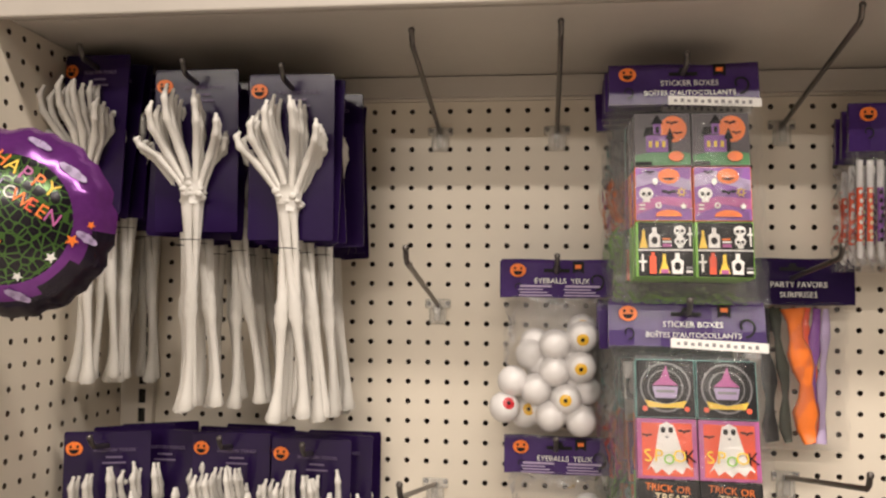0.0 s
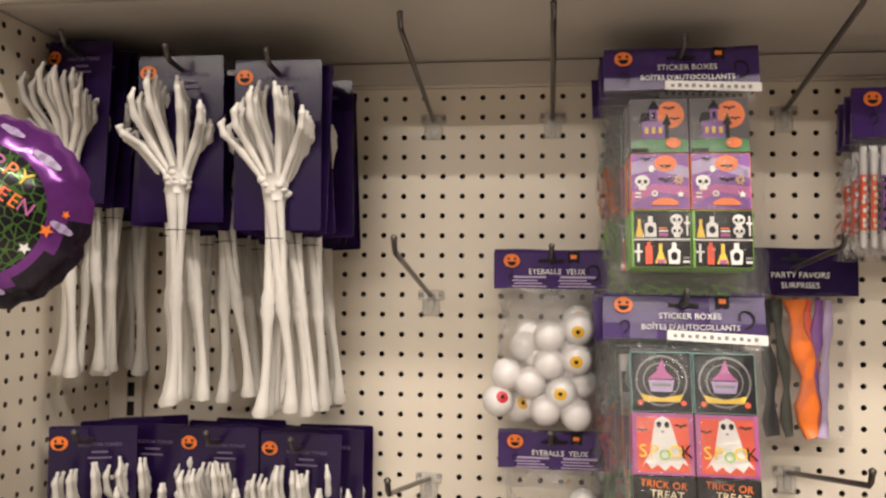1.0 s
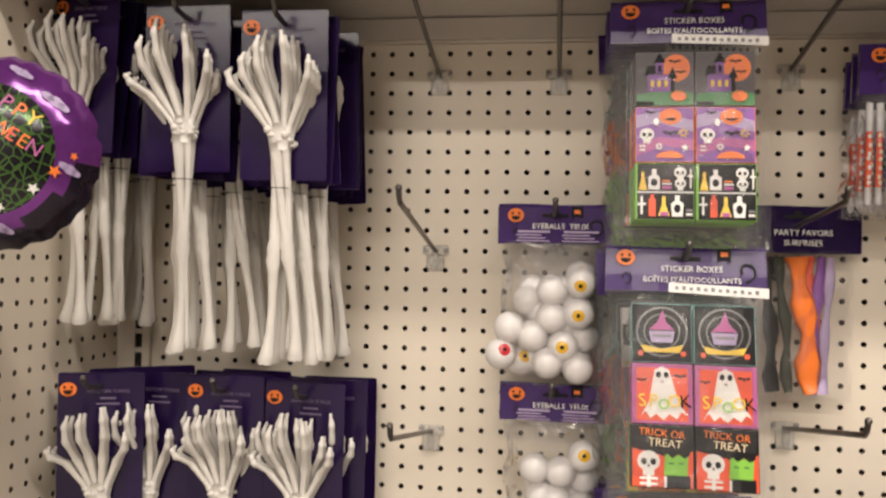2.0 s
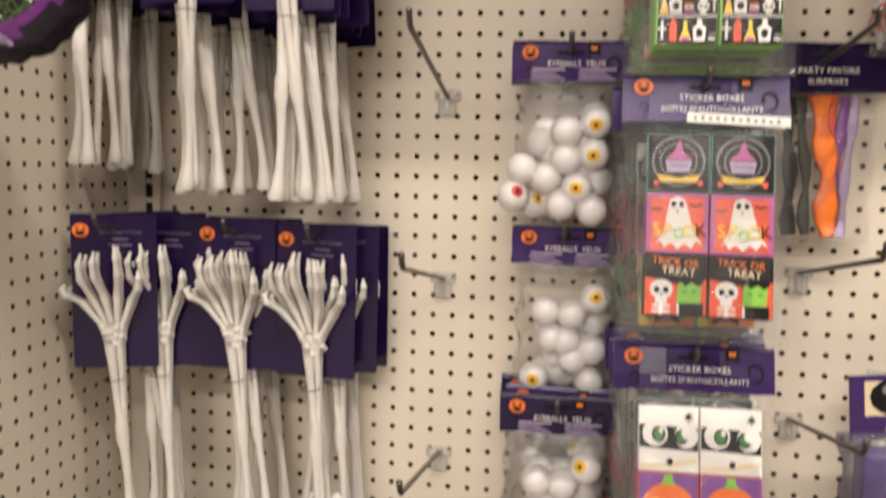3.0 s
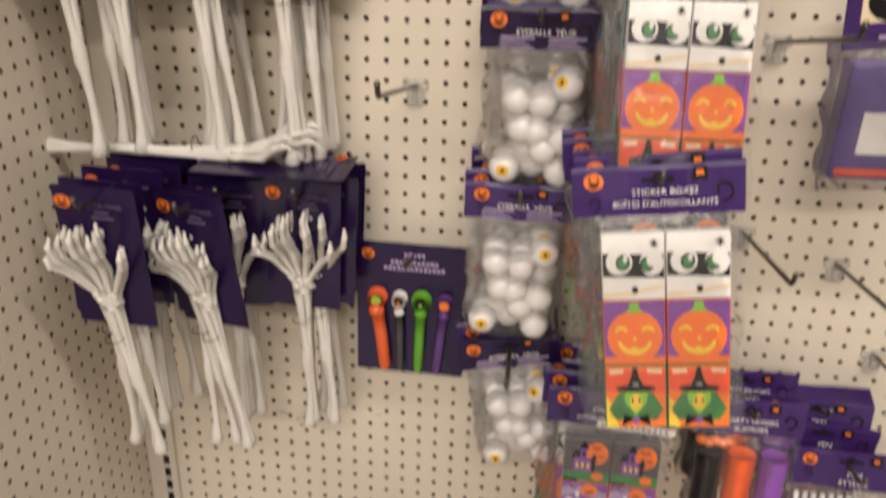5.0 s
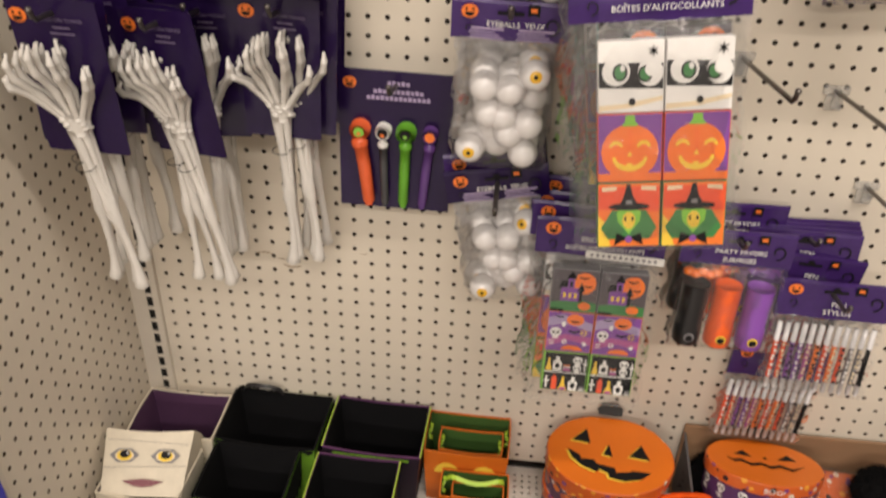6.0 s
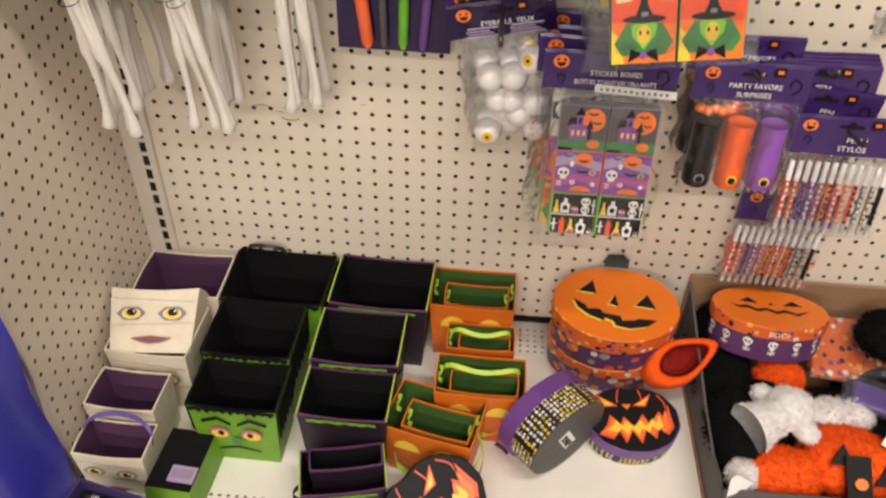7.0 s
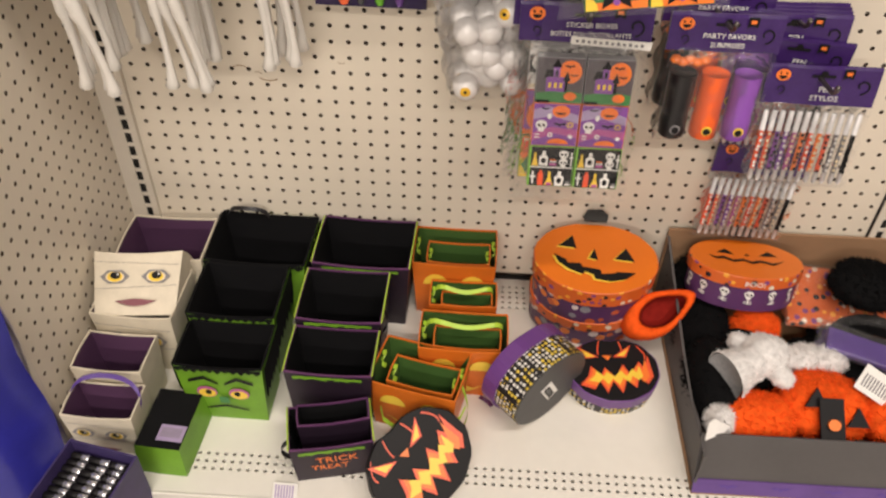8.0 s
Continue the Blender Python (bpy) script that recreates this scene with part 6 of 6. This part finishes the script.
# silver segments paint the sheen along glossy black tubes
for j in range(13):
    y, z = 0.063 - 0.0105 * j, 0.266 - 0.0015 * (j % 2)
    bm = bmesh.new()
    for k, (xa, xb) in enumerate(((-0.054, -0.036), (-0.036, -0.022), (-0.022, -0.002), (-0.002, 0.014), (0.014, 0.026), (0.026, 0.040), (0.040, 0.054))):
        tube(bm, [(xa, y, z), (xa + 0.001, y, z), (xb - 0.001, y, z), (xb, y, z)], [0.0036, 0.0049 - 0.0003 * (k % 2), 0.0049 - 0.0003 * (k % 2), 0.0036], 12, mi=k % 2)
    part("tube", bm, [BLACK, SHEEN_BAND], t, smooth=True)

BLUEFOIL = mat("royal_blue_foil", (0.03, 0.03, 0.30), 0.28, vary=0.25, scale=12, bump=0.5, bump_scale=22)
bm = bmesh.new()
pillow(bm, 0.34, 0.02, 0.60, 0.16, random.Random(30), 12, 18)
tagged(part("foil_bag", bm, BLUEFOIL, smooth=True), "royal blue foil bag standing beside the side panel", "bag").matrix_basis = pose(-0.525, -0.425, -0.02, 0, 0, 6)

PURFOIL = mat("purple_balloon_foil", (0.16, 0.035, 0.22), 0.16, metal=0.45, vary=0.3, scale=16, bump=0.25, bump_scale=30)
DKFOIL = mat("dark_balloon_foil", (0.02, 0.014, 0.026), 0.18, metal=0.4, vary=0.3, scale=20, bump=0.3, bump_scale=30)
NETFOIL = mat("net_printed_foil", (0.02, 0.014, 0.026), 0.18, metal=0.4)
nt = NETFOIL.node_tree
cell = nt.nodes.new("ShaderNodeTexVoronoi")
cell.feature = "DISTANCE_TO_EDGE"
cell.inputs["Scale"].default_value = 95
tc = nt.nodes.new("ShaderNodeTexCoord")
nt.links.new(tc.outputs["Object"], cell.inputs["Vector"])
lt = nt.nodes.new("ShaderNodeMath")
lt.operation, lt.inputs[1].default_value = "LESS_THAN", 0.07
nt.links.new(cell.outputs["Distance"], lt.inputs[0])
mx = nt.nodes.new("ShaderNodeMix")
mx.data_type = "RGBA"
mx.inputs[6].default_value, mx.inputs[7].default_value = (0.012, 0.01, 0.014, 1), (0.06, 0.13, 0.03, 1)
nt.links.new(lt.outputs[0], mx.inputs[0])
nt.links.new(mx.outputs[2], nt.nodes["Principled BSDF"].inputs["Base Color"])
t = thing("foil_balloon", "round purple foil balloon with Halloween lettering", "balloon", Matrix.Translation((-0.248, -0.412, 1.664)) @ Matrix.Rotation(radians(14), 4, "Z") @ Matrix.Rotation(radians(32), 4, "Y") @ Matrix.Scale(0.73, 4))
bm = bmesh.new()
seg, nr, R = 56, 12, 0.112
for side in (-1, 1):
    rings = []
    for j in range(1, nr + 1):
        k = j / nr
        dep = 0.052 * (1 - k ** 2.6) ** 0.62
        ring = []
        for i in range(seg):
            a = 2 * math.pi * i / seg
            pucker = 1 + 0.020 * k ** 6 * math.sin(a * 22) + 0.010 * k ** 4 * math.sin(a * 13 + 1)
            ring.append(bm.verts.new((R * k * math.cos(a) * pucker, side * (dep + 0.004 * k ** 5 * math.sin(a * 22) * (j < nr)), R * k * math.sin(a) * pucker)))
        rings.append(ring)
    c = bm.verts.new((0, side * 0.052, 0))
    for i in range(seg):
        f = bm.faces.new((c, rings[0][i], rings[0][(i + 1) % seg]))
        for a, b in zip(rings, rings[1:]):
            bm.faces.new((a[i], b[i], b[(i + 1) % seg], a[(i + 1) % seg]))
for f in bm.faces:
    c = f.calc_center_median()
    rr = math.hypot(c.x, c.z) / R
    ang = math.atan2(c.z, c.x)
    f.material_index = 1 if rr > 0.80 + 0.05 * math.sin(ang * 5) and ang < 0.5 else 2 if (rr < 0.66 and c.y < 0) else 0
body = part("body", bm, [PURFOIL, DKFOIL, NETFOIL], t, smooth=True)


def on_balloon(x, z, turn=0.0):
    k = math.hypot(x, z) / R
    dep = 0.052 * (1 - k ** 2.6) ** 0.62
    e = 0.004
    k2 = math.hypot(x + e, z) / R
    k3 = math.hypot(x, z + e) / R
    dx = (0.052 * (1 - min(k2, 0.98) ** 2.6) ** 0.62 - dep) / e
    dz = (0.052 * (1 - min(k3, 0.98) ** 2.6) ** 0.62 - dep) / e
    nrm = Vector((-dx, -1, -dz)).normalized()
    return Matrix.Translation((x, -dep - 0.0012, z)) @ Vector((0, -1, 0)).rotation_difference(nrm).to_matrix().to_4x4() @ pose(0, 0, 0, 0, turn, 0)


for text, x0, z0, size, cols in (("HAPPY", -0.040, 0.056, 0.024, (ORANGE, YELLOW, PINK, ORANGE, YELLOW)), ("HALLOWEEN", -0.060, 0.030, 0.022, (ORANGE, YELLOW, WHITE, LILAC, WHITE, ORANGE, RED, ORANGE, PINK))):
    for i, ch in enumerate(text):
        m = on_balloon(x0 + i * (0.0165 if text == "HAPPY" else 0.0132), z0)
        write(ch, size, cols[i], body, m)
bm = bmesh.new()
for k, (x, z, r) in enumerate(((0.075, 0.02, 0.008), (0.068, -0.008, 0.007), (0.08, 0.045, 0.005), (0.05, -0.045, 0.006))):
    plate(bm, star_pts(0, 0, r), 0, 0.0004, ARTKEY["o" if k % 2 == 0 else "w"], on_balloon(x, z))
for x, z, s in ((0.03, 0.085, 0.014), (0.085, 0.03, 0.011), (0.06, -0.065, 0.012), (-0.02, 0.092, 0.012)):
    for dx, r in ((-0.7, 0.6), (0, 0.8), (0.7, 0.55)):
        plate(bm, oval(dx * s, 0, s * r, s * r * 0.6, 8), 0, 0.0004, ARTKEY["l"], on_balloon(x, z))
plate(bm, rect(-0.020, -0.020, 0.020, 0.012), 0, 0.0004, ARTKEY["o"], on_balloon(-0.005, -0.03, 8))
plate(bm, star_pts(0, 0, 0.016, 8, 0.3), -0.0008, 0.0004, ARTKEY["k"], on_balloon(-0.005, -0.033, 8))
plate(bm, rect(-0.016, -0.007, 0.016, 0.007), 0, 0.0004, ARTKEY["o"], on_balloon(-0.012, -0.062))
part("print", bm, ART, body)
bm = bmesh.new()
tube(bm, [(0.0, 0.02, -0.10), (-0.02, 0.03, -0.14), (-0.062, 0.02, -0.20)], 0.0025, 8)
part("stick", bm, WHITE, t, "thin white balloon stick", smooth=True)

# torn price strip and a fleck of ribbon on the deck
bm = bmesh.new()
plate(bm, rect(-0.022, -0.016, 0.022, 0.016), 0, 0.0004, ARTKEY["w"])
for k in range(7):
    plate(bm, rect(-0.018 + 0.005 * k, -0.012, -0.015 + 0.005 * k, 0.012), -0.0006, 0.0002, ARTKEY["l"])
tagged(part("price_label", bm, ART), "curled white price label on the deck edge", "label").matrix_basis = pose(-0.032, -0.445, ZD + 0.005, -78, 12, 6) @ Matrix.Scale(0.8, 4)
bm = bmesh.new()
ribbon(bm, [(0, 0, 0), (0.006, -0.006, 0.004), (0.014, -0.01, 0.001), (0.02, -0.018, 0.003)], 0.006, (0.6, 0.6, 0.3))
tagged(part("ribbon_scrap", bm, LIPPLUM), "small scrap of plum ribbon on the deck", "ribbon").matrix_basis = pose(0.243, -0.265, ZD + 0.003)

# the goods on the deck settle on its surface
ON_DECK = {"treat_bin", "gift_box", "display_carton", "plush_toy", "plush_mouth", "costume_packet", "price_tag", "ribbon", "ribbon_scrap", "price_label"}
for ob in list(scene.objects):
    if ob.parent is None and ob.name.split(".")[0] in ON_DECK:
        m = ob.matrix_basis.copy()
        at = m.translation
        spot = Vector((at.x * 0.984 + 0.0034, at.y * 1.033 + 0.0038, DECK_TOP + (at.z - ZD) * 0.91))
        m.translation = (0, 0, 0)
        ob.matrix_basis = Matrix.Translation(spot) @ Matrix.Diagonal((0.984, 1.033, 0.91, 1)) @ m
